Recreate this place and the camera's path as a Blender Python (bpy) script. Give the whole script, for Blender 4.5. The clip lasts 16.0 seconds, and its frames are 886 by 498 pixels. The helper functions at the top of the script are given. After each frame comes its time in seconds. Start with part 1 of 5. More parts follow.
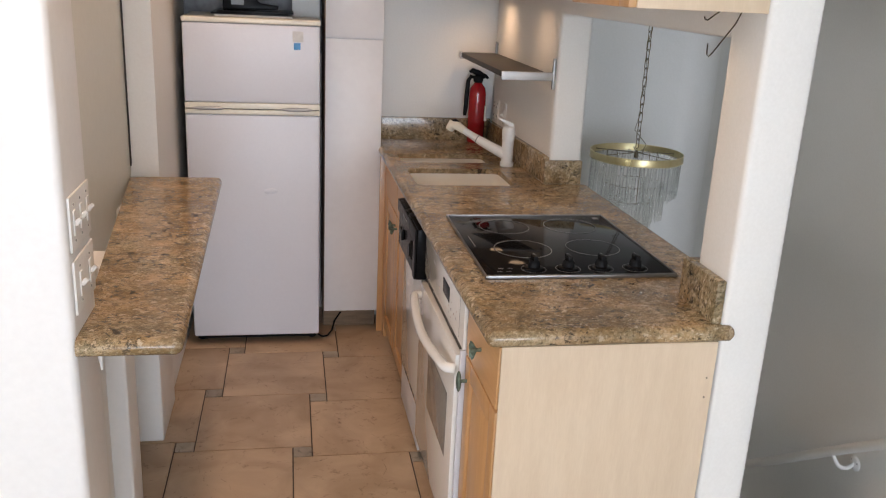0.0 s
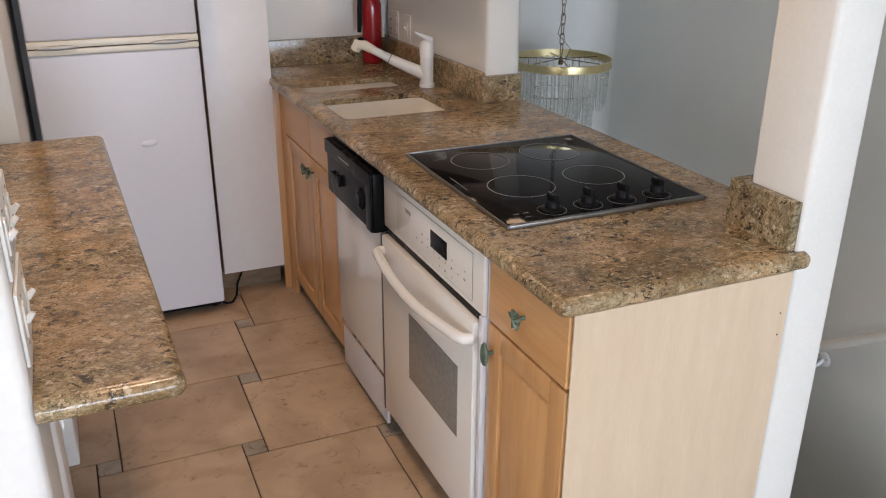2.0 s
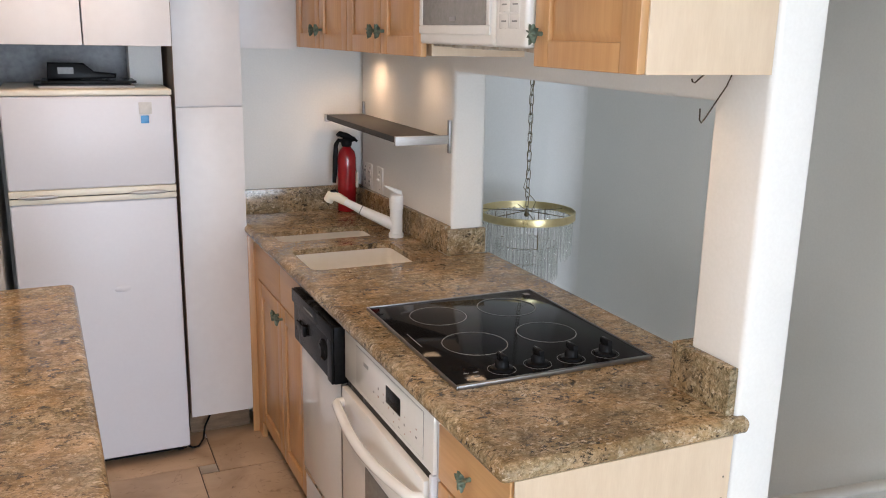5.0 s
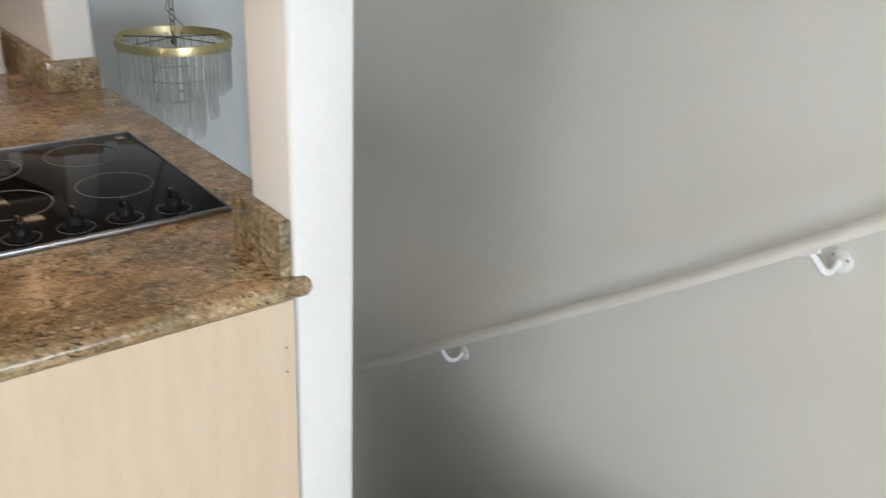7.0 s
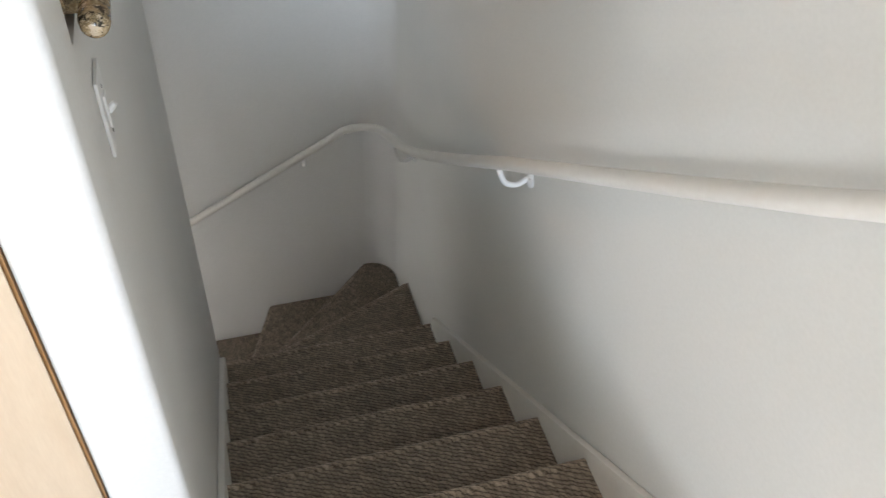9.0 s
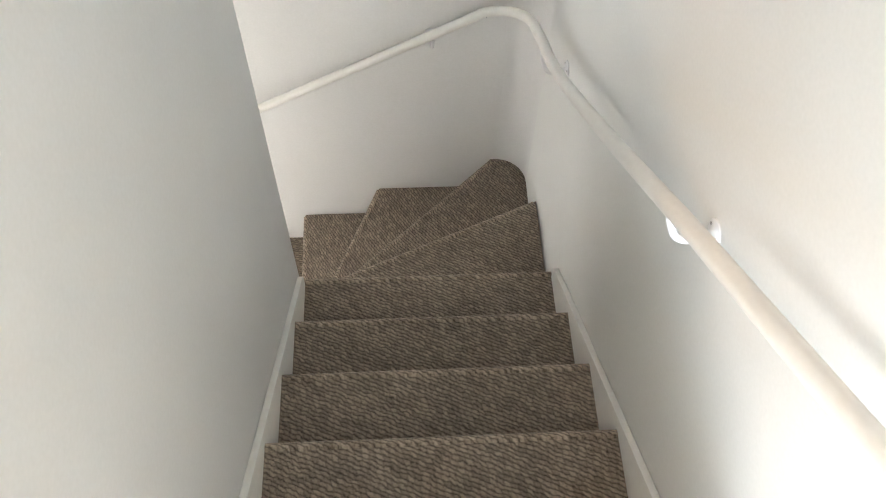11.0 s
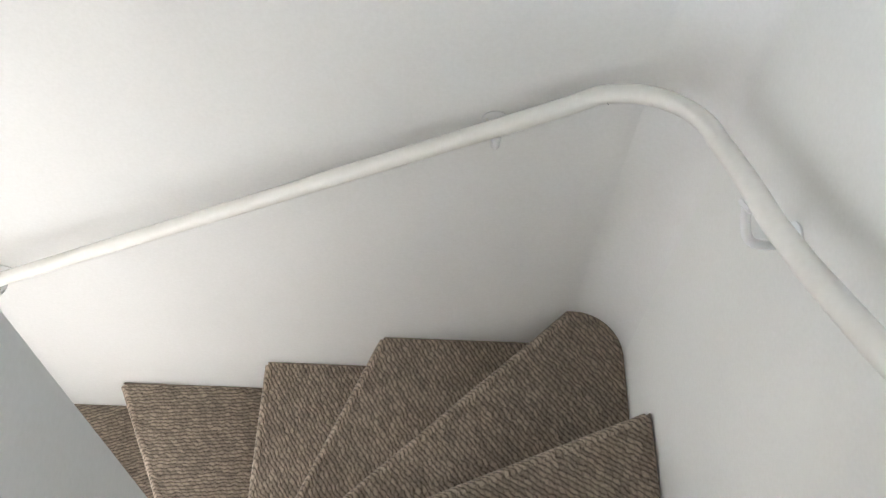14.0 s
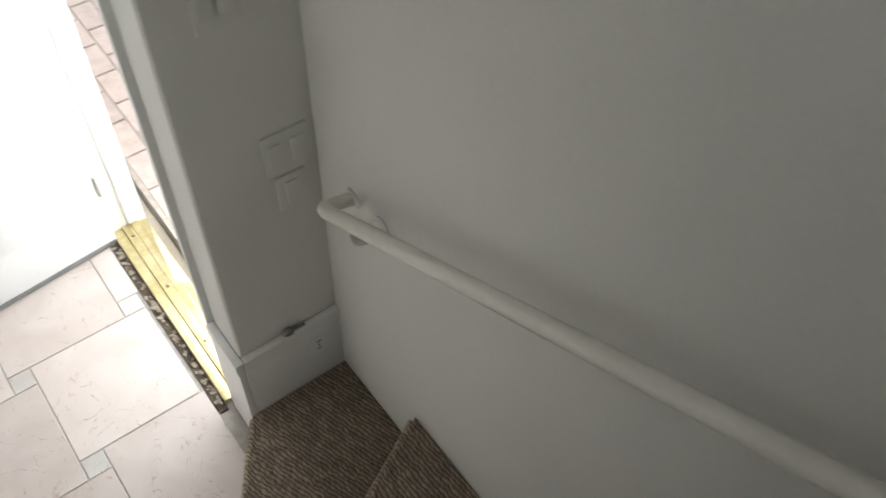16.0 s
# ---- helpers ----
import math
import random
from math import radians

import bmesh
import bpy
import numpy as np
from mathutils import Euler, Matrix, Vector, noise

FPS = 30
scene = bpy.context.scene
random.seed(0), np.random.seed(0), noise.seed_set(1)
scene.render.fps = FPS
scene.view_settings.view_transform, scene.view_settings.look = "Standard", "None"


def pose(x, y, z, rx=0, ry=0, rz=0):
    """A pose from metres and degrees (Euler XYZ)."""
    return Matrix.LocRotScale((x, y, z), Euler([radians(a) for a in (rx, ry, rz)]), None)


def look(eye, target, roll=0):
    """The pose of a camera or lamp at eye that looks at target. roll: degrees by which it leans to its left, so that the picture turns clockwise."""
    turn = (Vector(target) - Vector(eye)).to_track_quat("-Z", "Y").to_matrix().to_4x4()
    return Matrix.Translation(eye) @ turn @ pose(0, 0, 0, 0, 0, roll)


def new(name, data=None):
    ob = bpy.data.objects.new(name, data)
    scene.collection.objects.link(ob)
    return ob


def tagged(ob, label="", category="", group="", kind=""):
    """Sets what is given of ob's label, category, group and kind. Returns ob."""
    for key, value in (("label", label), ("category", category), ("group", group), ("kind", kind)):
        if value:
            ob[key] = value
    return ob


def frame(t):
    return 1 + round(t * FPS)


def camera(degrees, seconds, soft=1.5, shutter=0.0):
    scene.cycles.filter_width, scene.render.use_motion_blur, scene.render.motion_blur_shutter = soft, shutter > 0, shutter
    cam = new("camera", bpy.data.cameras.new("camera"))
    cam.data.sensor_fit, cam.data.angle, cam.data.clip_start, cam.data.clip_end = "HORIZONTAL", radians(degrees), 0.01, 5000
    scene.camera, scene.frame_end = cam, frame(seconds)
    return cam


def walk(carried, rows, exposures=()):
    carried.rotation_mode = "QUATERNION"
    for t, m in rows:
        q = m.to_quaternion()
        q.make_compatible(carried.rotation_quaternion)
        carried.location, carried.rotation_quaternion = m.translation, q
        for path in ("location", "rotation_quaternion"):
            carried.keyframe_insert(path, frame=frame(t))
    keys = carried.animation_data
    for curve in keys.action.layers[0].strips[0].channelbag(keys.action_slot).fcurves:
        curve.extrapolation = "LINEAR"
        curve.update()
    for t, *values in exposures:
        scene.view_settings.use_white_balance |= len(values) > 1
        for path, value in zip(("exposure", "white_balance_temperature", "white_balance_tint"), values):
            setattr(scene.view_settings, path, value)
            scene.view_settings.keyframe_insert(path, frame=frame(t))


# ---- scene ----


def stand(x, y, z, yaw, tilt, roll):
    """A camera pose: where it stands, its heading, its tilt from level and its lean."""
    return pose(x, y, z, 0, 0, yaw) @ pose(0, 0, 0, 90 + tilt) @ pose(0, 0, 0, 0, 0, roll)


cam = camera(54.5, 16.0, soft=1.0, shutter=0.2)
PATH = [
    (0, stand(-0.442, -1.735, 1.663, -10.50, -17.34, 2.80)),
    (0.5, stand(-0.621, -1.627, 1.643, -14.74, -20.95, 0.80)),
    (1, stand(-0.675, -1.482, 1.618, -16.58, -22.58, 0.40)),
    (1.5, stand(-0.674, -1.307, 1.607, -18.82, -22.27, 0.50)),
    (2, stand(-0.764, -1.203, 1.604, -23.58, -22.68, 0.30)),
    (2.5, stand(-0.903, -1.166, 1.599, -28.64, -22.20, -0.20)),
    (3, stand(-0.989, -1.180, 1.660, -32.20, -14.69, 1.70)),
    (3.2, stand(-1.000, -1.178, 1.671, -32.30, -12.67, 1.70)),
    (5.3, stand(-0.654, -1.280, 1.692, -23.26, -14.80, 0.90)),
    (5.5, stand(-0.627, -1.268, 1.682, -23.14, -16.08, 1.00)),
    (6, stand(-0.512, -1.176, 1.656, -25.30, -18.39, 1.40)),
    (6.5, stand(-0.335, -1.123, 1.640, -32.59, -21.15, 0.80)),
    (7, stand(-0.087, -1.218, 1.604, -38.66, -24.44, 2.90)),
    (7.5, stand(0.143, -1.265, 1.565, -43.72, -28.76, 4.36)),
    (8, stand(0.383, -1.168, 1.514, -44.02, -33.14, 5.01)),
    (8.5, stand(0.575, -1.032, 1.462, -35.27, -38.92, 4.75)),
    (9, stand(0.842, -0.875, 1.448, -18.10, -43.53, 3.12)),
    (9.2, stand(0.900, -0.793, 1.438, -12.21, -45.94, 1.89)),
    (11.5, stand(1.075, 0.172, 1.097, -1.60, -58.33, 1.93)),
    (12, stand(1.081, 0.390, 0.877, 2.03, -51.78, 1.92)),
    (12.5, stand(1.090, 0.599, 0.749, -3.09, -52.09, 5.09)),
    (13, stand(1.067, 0.771, 0.604, -0.23, -54.93, 2.22)),
    (13.5, stand(1.089, 0.986, 0.488, 6.08, -57.17, 0.14)),
    (14, stand(1.047, 1.173, 0.284, -2.58, -56.57, 4.51)),
    (14.5, stand(1.034, 1.315, 0.178, 7.79, -54.14, 2.31)),
    (15, stand(1.071, 1.495, 0.059, 13.43, -58.02, 5.52)),
    (15.5, stand(1.002, 1.659, -0.127, 29.75, -56.00, 2.20)),
    (15.7, stand(0.977, 1.679, -0.153, 37.31, -56.15, 2.85)),
    (16, stand(0.955, 1.704, -0.253, 50.70, -51.82, 2.64)),
]
EXPOSURES = [(0, 0.16, 6800, 16), (0.5, 0.22, 6750, 16), (1.5, 0.09, 6700, 16), (2, 0.22, 6550, 15), (3, 0.22, 6700, 15), (5.5, 0.48, 6450, 13), (6, 0.46, 6400, 11), (6.5, 0.48, 6450, 9), (7, 0.3, 6600, 11),
             (7.5, 0.54, 6350, 11), (8, 0.58, 6250, 10), (8.5, 0.64, 6350, 12), (9, 0.75, 6600, 13), (9.2, 0.85, 6600, 13), (11.5, 2.24, 6750, 13), (12, 2.34, 6750, 13), (12.5, 2.4, 6600, 12), (13.5, 2.28, 6500, 13),
             (14, 2.12, 6400, 13), (14.5, 2.06, 6300, 12), (15, 1.58, 6250, 12), (15.5, 1.52, 6250, 12), (15.7, 1.2, 6400, 11), (16, 0.02, 6750, 9)]
walk(cam, PATH, EXPOSURES)

# ---- light ----
world = bpy.data.worlds.new("sky")
scene.world = world
world.use_nodes = True
sky = world.node_tree.nodes.new("ShaderNodeTexSky")
sky.sky_type, sky.sun_disc = "NISHITA", False
sky.sun_elevation, sky.sun_rotation = radians(57), radians(278)
world.node_tree.links.new(sky.outputs[0], world.node_tree.nodes["Background"].inputs[0])
world.node_tree.nodes["Background"].inputs[1].default_value = 0.12


def lamp(name, kind, m, energy, color, size=None, size_y=None):
    data = bpy.data.lights.new(name, kind)
    data.energy, data.color = energy, color
    if kind == "AREA":
        data.shape, data.size, data.size_y = "RECTANGLE", size, size_y
    elif kind == "SUN":
        data.angle = radians(0.6)
    else:
        data.shadow_soft_size = size
    ob = new(name, data)
    ob.matrix_world = m
    return ob


lamp("sun", "SUN", look((-12, 5.5, 17), (-1.2, 4.0, 0)), 4.0, (1.0, 0.95, 0.87))
lamp("window_daylight", "AREA", look((-0.15, -8.35, 1.2), (-0.15, 0, 1.0)), 285, (0.695, 0.84, 1.0), 3.3, 2.1)
# Added out of view to brighten the stair wall; no such window is known.
lamp("added_side_daylight", "AREA", look((-3.48, -2.6, 1.3), (0, -1.9, 1.1)), 38, (0.88, 0.95, 1.0), 2.0, 1.4)
for lamp_y in (-0.2, 0.75, 1.7):
    down = lamp("ceiling_downlight", "SPOT", look((-0.62, lamp_y, 2.425), (-0.55, lamp_y + 0.01, 0)), 27, (1.0, 0.715, 0.51), 0.14).data
    down.spot_size, down.spot_blend = radians(135), 1.0
lamp("doorway_daylight", "AREA", look((-0.9, 2.3, -1.7), (-0.9, 0, -1.9)), 29, (0.92, 0.96, 1.0), 0.85, 1.9)


# ---- materials ----
def nodes_of(name):
    m = bpy.data.materials.new(name)
    m.use_nodes = True
    nt = m.node_tree
    return m, nt, nt.nodes["Principled BSDF"], nt.nodes.new, nt.links.new


def surface(name, low, high, rough=0.5, scale=6.0, fine=60.0, bump=0.05, metallic=0.0, stretch=(1, 1, 1), vary=0.0, coat=0.0, rough_var=0.08, gloss=0.5):
    """Two scales of noise between two colours, with roughness variation and fine relief."""
    m, nt, bsdf, node, link = nodes_of(name)
    co = node("ShaderNodeTexCoord")
    mp = node("ShaderNodeMapping")
    mp.inputs["Scale"].default_value = stretch
    link(co.outputs["Object"], mp.inputs["Vector"])
    if vary:
        info = node("ShaderNodeObjectInfo")
        mul = node("ShaderNodeVectorMath")
        mul.operation = "SCALE"
        mul.inputs[0].default_value = (13.7, 7.1, 3.3)
        link(info.outputs["Random"], mul.inputs["Scale"])
        link(mul.outputs[0], mp.inputs["Location"])
    big, small = node("ShaderNodeTexNoise"), node("ShaderNodeTexNoise")
    big.inputs["Scale"].default_value, small.inputs["Scale"].default_value = scale, fine
    big.inputs["Detail"].default_value, small.inputs["Detail"].default_value = 5, 3
    for n in (big, small):
        link(mp.outputs[0], n.inputs["Vector"])
    mix = node("ShaderNodeMix")
    mix.inputs[0].default_value = 0.35
    link(big.outputs[0], mix.inputs[2]), link(small.outputs[0], mix.inputs[3])
    ramp = node("ShaderNodeValToRGB")
    ramp.color_ramp.elements[0].position, ramp.color_ramp.elements[1].position = 0.34, 0.66
    ramp.color_ramp.elements[0].color, ramp.color_ramp.elements[1].color = (*low, 1), (*high, 1)
    link(mix.outputs[0], ramp.inputs[0])
    out = ramp.outputs[0]
    if vary:
        hsv = node("ShaderNodeHueSaturation")
        ma = node("ShaderNodeMapRange")
        ma.inputs[3].default_value, ma.inputs[4].default_value = 1 - vary, 1 + vary
        link(info.outputs["Random"], ma.inputs[0]), link(ma.outputs[0], hsv.inputs["Value"]), link(out, hsv.inputs["Color"])
        out = hsv.outputs[0]
    link(out, bsdf.inputs["Base Color"])
    rr = node("ShaderNodeMapRange")
    rr.inputs[3].default_value, rr.inputs[4].default_value = max(0.02, rough - rough_var), min(1, rough + rough_var)
    link(big.outputs[0], rr.inputs[0]), link(rr.outputs[0], bsdf.inputs["Roughness"])
    bsdf.inputs["Metallic"].default_value = metallic
    bsdf.inputs["Coat Weight"].default_value = coat
    bsdf.inputs["Specular IOR Level"].default_value = gloss
    if bump:
        bp = node("ShaderNodeBump")
        bp.inputs["Strength"].default_value, bp.inputs["Distance"].default_value = bump, 0.004
        link(small.outputs[0], bp.inputs["Height"]), link(bp.outputs[0], bsdf.inputs["Normal"])
    return m


def granite_material():
    m, nt, bsdf, node, link = nodes_of("golden_granite")
    co = node("ShaderNodeTexCoord")
    mp = node("ShaderNodeMapping")
    mp.inputs["Rotation"].default_value = (0.15, 0.1, 0.25)
    mp.inputs["Scale"].default_value = (0.86, 1.15, 1.1)
    link(co.outputs["Object"], mp.inputs[0])

    def noise_ramp(scale, detail, distort, stops, rough=0.6):
        n = node("ShaderNodeTexNoise")
        n.inputs["Scale"].default_value, n.inputs["Detail"].default_value = scale, detail
        n.inputs["Distortion"].default_value, n.inputs["Roughness"].default_value = distort, rough
        link(mp.outputs[0], n.inputs["Vector"])
        r = node("ShaderNodeValToRGB")
        e = r.color_ramp.elements
        while len(e) < len(stops):
            e.new(0.5)
        for i, (p, c) in enumerate(stops):
            e[i].position, e[i].color = p, (*c, 1)
        link(n.outputs[0], r.inputs[0])
        return r.outputs[0]

    def blend(a, b, fac):
        x = node("ShaderNodeMix")
        x.data_type = "RGBA"
        link(a, x.inputs[6]), link(b, x.inputs[7]), link(fac, x.inputs[0])
        return x.outputs[2]

    base = noise_ramp(12, 8, 0.5, [(0.35, (0.115, 0.078, 0.040)), (0.45, (0.265, 0.175, 0.088)), (0.54, (0.44, 0.295, 0.165)), (0.64, (0.63, 0.45, 0.295))], 0.74)
    grey = noise_ramp(48, 7, 0.3, [(0.36, (0.070, 0.064, 0.040)), (0.48, (0.245, 0.208, 0.130)), (0.60, (0.54, 0.465, 0.34))], 0.76)
    c = blend(base, grey, noise_ramp(7, 7, 0.5, [(0.42, (0.08, 0.08, 0.08)), (0.60, (0.85, 0.85, 0.85))], 0.74))
    grain = noise_ramp(180, 4, 0.1, [(0.38, (0.058, 0.042, 0.024)), (0.50, (0.29, 0.205, 0.115)), (0.62, (0.68, 0.53, 0.37))], 0.7)
    c = blend(c, grain, noise_ramp(100, 4, 0.2, [(0.43, (0.0, 0.0, 0.0)), (0.60, (0.65, 0.65, 0.65))]))
    dark = noise_ramp(60, 2, 0, [(0.3, (0.016, 0.015, 0.011)), (0.7, (0.070, 0.052, 0.034))])
    flecks = node("ShaderNodeMath")
    flecks.operation = "MULTIPLY"
    link(noise_ramp(66, 5, 0.4, [(0.545, (0, 0, 0)), (0.585, (0.95, 0.95, 0.95))], 0.72), flecks.inputs[0])
    link(noise_ramp(10, 4, 0.4, [(0.42, (0.12, 0.12, 0.12)), (0.56, (1, 1, 1))], 0.6), flecks.inputs[1])
    c = blend(c, dark, flecks.outputs[0])
    c = blend(c, dark, noise_ramp(20, 8, 0.7, [(0.590, (0, 0, 0)), (0.625, (0.95, 0.95, 0.95))], 0.78))
    pale = noise_ramp(40, 2, 0, [(0.3, (0.60, 0.46, 0.32)), (0.7, (0.72, 0.62, 0.48))])
    c = blend(c, pale, noise_ramp(56, 5, 0.3, [(0.585, (0, 0, 0)), (0.64, (0.85, 0.85, 0.85))], 0.72))
    tone = node("ShaderNodeHueSaturation")
    tone.inputs["Saturation"].default_value = 1.10
    cloud = node("ShaderNodeTexNoise")
    cloud.inputs["Scale"].default_value, cloud.inputs["Detail"].default_value, cloud.inputs["Distortion"].default_value = 5.5, 5, 0.6
    link(mp.outputs[0], cloud.inputs["Vector"])
    span = node("ShaderNodeMapRange")
    span.inputs[1].default_value, span.inputs[2].default_value, span.inputs[3].default_value, span.inputs[4].default_value = 0.32, 0.68, 0.62, 1.08
    link(cloud.outputs[0], span.inputs[0]), link(span.outputs[0], tone.inputs["Value"]), link(c, tone.inputs["Color"])
    link(tone.outputs[0], bsdf.inputs["Base Color"])
    bsdf.inputs["Roughness"].default_value = 0.16
    bsdf.inputs["Specular IOR Level"].default_value = 0.42
    return m


def carpet_material(name="loop_pile_carpet", lift=1.0):
    """Chunky loops set in slanting rows."""
    m, nt, bsdf, node, link = nodes_of(name)

    def value(op, a, b=None, c=None):
        n = node("ShaderNodeMath")
        n.operation = op
        for i, v in enumerate((a, b, c)):
            if v is None:
                continue
            if isinstance(v, (int, float)):
                n.inputs[i].default_value = v
            else:
                link(v, n.inputs[i])
        return n.outputs[0]

    co = node("ShaderNodeTexCoord")
    warp = node("ShaderNodeTexNoise")
    warp.inputs["Scale"].default_value, warp.inputs["Detail"].default_value, warp.inputs["Roughness"].default_value = 34, 4, 0.65
    link(co.outputs["Object"], warp.inputs["Vector"])
    add = node("ShaderNodeVectorMath")
    add.operation = "MULTIPLY_ADD"
    add.inputs[1].default_value = (0.017, 0.017, 0.017)
    link(warp.outputs["Color"], add.inputs[0]), link(co.outputs["Object"], add.inputs[2])
    xyz = node("ShaderNodeSeparateXYZ")
    link(add.outputs[0], xyz.inputs[0])
    x, y = xyz.outputs[0], value("SUBTRACT", xyz.outputs[1], xyz.outputs[2])
    slant = radians(-25)
    along = value("ADD", value("MULTIPLY", x, math.cos(slant)), value("MULTIPLY", y, math.sin(slant)))
    across = value("SUBTRACT", value("MULTIPLY", y, math.cos(slant)), value("MULTIPLY", x, math.sin(slant)))
    row = value("MULTIPLY", across, 86.0)
    index = value("FLOOR", row)
    rib = value("SINE", value("MULTIPLY", value("FRACT", row), math.pi))
    stagger = node("ShaderNodeTexWhiteNoise")
    stagger.noise_dimensions = "1D"
    link(index, stagger.inputs["W"])
    step = value("ADD", value("MULTIPLY", along, 50.0), stagger.outputs[0])
    tilt = value("ADD", step, value("MULTIPLY", value("FRACT", row), 0.55))
    loop = value("SINE", value("MULTIPLY", value("FRACT", tilt), math.pi))
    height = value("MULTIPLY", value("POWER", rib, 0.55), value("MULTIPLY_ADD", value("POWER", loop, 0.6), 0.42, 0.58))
    cell = node("ShaderNodeTexWhiteNoise")
    cell.noise_dimensions = "2D"
    pair = node("ShaderNodeCombineXYZ")
    link(value("FLOOR", tilt), pair.inputs[0]), link(index, pair.inputs[1]), link(pair.outputs[0], cell.inputs["Vector"])
    fuzz = node("ShaderNodeTexNoise")
    fuzz.inputs["Scale"].default_value, fuzz.inputs["Detail"].default_value = 260, 4
    link(co.outputs["Object"], fuzz.inputs["Vector"])
    height = value("ADD", height, value("MULTIPLY", value("SUBTRACT", fuzz.outputs[0], 0.5), 1.0))
    big = node("ShaderNodeTexNoise")
    big.inputs["Scale"].default_value, big.inputs["Detail"].default_value = 6, 6
    link(co.outputs["Object"], big.inputs["Vector"])
    # Shade in the gaps between loops is put into the colour, by pile height.
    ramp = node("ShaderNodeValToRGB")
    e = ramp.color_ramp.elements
    e[0].position, e[0].color = 0.15, (0.080 * lift, 0.063 * lift, 0.047 * lift, 1)
    e[1].position, e[1].color = 1.0, (0.325 * lift, 0.262 * lift, 0.202 * lift, 1)
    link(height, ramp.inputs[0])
    hsv = node("ShaderNodeHueSaturation")
    shade = value("MULTIPLY", value("MULTIPLY_ADD", cell.outputs[0], 0.5, 0.75), value("MULTIPLY_ADD", big.outputs[0], 0.5, 0.75))
    link(shade, hsv.inputs["Value"]), link(ramp.outputs[0], hsv.inputs["Color"])
    link(hsv.outputs[0], bsdf.inputs["Base Color"])
    bsdf.inputs["Roughness"].default_value = 0.95
    bsdf.inputs["Sheen Weight"].default_value = 0.12
    bsdf.inputs["Specular IOR Level"].default_value = 0.12
    bp = node("ShaderNodeBump")
    bp.inputs["Strength"].default_value, bp.inputs["Distance"].default_value = 0.5, 0.005
    link(height, bp.inputs["Height"]), link(bp.outputs[0], bsdf.inputs["Normal"])
    return m


def marble_tile_material(name, low, high, vein):
    m, nt, bsdf, node, link = nodes_of(name)
    co, info = node("ShaderNodeTexCoord"), node("ShaderNodeObjectInfo")
    off = node("ShaderNodeVectorMath")
    off.operation = "SCALE"
    off.inputs[0].default_value = (31, 17, 9)
    link(info.outputs["Random"], off.inputs["Scale"])
    add = node("ShaderNodeVectorMath")
    link(co.outputs["Object"], add.inputs[0]), link(off.outputs[0], add.inputs[1])
    cloud, veins, speck = (node("ShaderNodeTexNoise") for _ in range(3))
    cloud.inputs["Scale"].default_value, cloud.inputs["Detail"].default_value, cloud.inputs["Distortion"].default_value = 5, 6, 0.7
    veins.inputs["Scale"].default_value, veins.inputs["Detail"].default_value, veins.inputs["Distortion"].default_value = 4.5, 5, 1.6
    speck.inputs["Scale"].default_value, speck.inputs["Detail"].default_value = 45, 4
    for n in (cloud, veins, speck):
        link(add.outputs[0], n.inputs["Vector"])
    r1 = node("ShaderNodeValToRGB")
    r1.color_ramp.elements[0].position, r1.color_ramp.elements[1].position = 0.3, 0.7
    r1.color_ramp.elements[0].color, r1.color_ramp.elements[1].color = (*low, 1), (*high, 1)
    link(cloud.outputs[0], r1.inputs[0])
    r2 = node("ShaderNodeValToRGB")
    e = r2.color_ramp.elements
    e[0].position, e[0].color = 0.488, (0, 0, 0, 1)
    e[1].position, e[1].color = 0.5, (0.8, 0.8, 0.8, 1)
    x = e.new(0.512)
    x.color = (0, 0, 0, 1)
    link(veins.outputs[0], r2.inputs[0])
    r3 = node("ShaderNodeMapRange")
    r3.inputs[1].default_value, r3.inputs[2].default_value, r3.inputs[4].default_value = 0.45, 0.7, 1.0
    link(speck.outputs[0], r3.inputs[0])
    f = node("ShaderNodeMath")
    f.operation = "MULTIPLY"
    link(r2.outputs[0], f.inputs[0]), link(r3.outputs[0], f.inputs[1])
    mix = node("ShaderNodeMix")
    mix.data_type = "RGBA"
    mix.inputs[7].default_value = (*vein, 1)
    link(f.outputs[0], mix.inputs[0]), link(r1.outputs[0], mix.inputs[6])
    hsv = node("ShaderNodeHueSaturation")
    val = node("ShaderNodeMapRange")
    val.inputs[3].default_value, val.inputs[4].default_value = 0.93, 1.06
    link(info.outputs["Random"], val.inputs[0]), link(val.outputs[0], hsv.inputs["Value"]), link(mix.outputs[2], hsv.inputs["Color"])
    link(hsv.outputs[0], bsdf.inputs["Base Color"])
    rr = node("ShaderNodeMapRange")
    rr.inputs[3].default_value, rr.inputs[4].default_value = 0.26, 0.48
    link(speck.outputs[0], rr.inputs[0]), link(rr.outputs[0], bsdf.inputs["Roughness"])
    bp = node("ShaderNodeBump")
    bp.inputs["Strength"].default_value, bp.inputs["Distance"].default_value = 0.05, 0.004
    link(speck.outputs[0], bp.inputs["Height"]), link(bp.outputs[0], bsdf.inputs["Normal"])
    return m


def wood_material(name, low, high, along, rough=0.35, coat=0.2):
    """Straight-grained timber; along: the axis of the grain."""
    stretch = [22.0, 22.0, 22.0]
    stretch["xyz".index(along)] = 1.6
    return surface(name, low, high, rough, 1.6, 7.0, 0.03, 0.0, tuple(stretch), 0.05, coat)


def glass_material(name, tint=(1, 1, 1), rough=0.0):
    m, nt, bsdf, node, link = nodes_of(name)
    bsdf.inputs["Base Color"].default_value = (*tint, 1)
    bsdf.inputs["Transmission Weight"].default_value = 1
    bsdf.inputs["Roughness"].default_value = rough
    bsdf.inputs["IOR"].default_value = 1.5
    return m


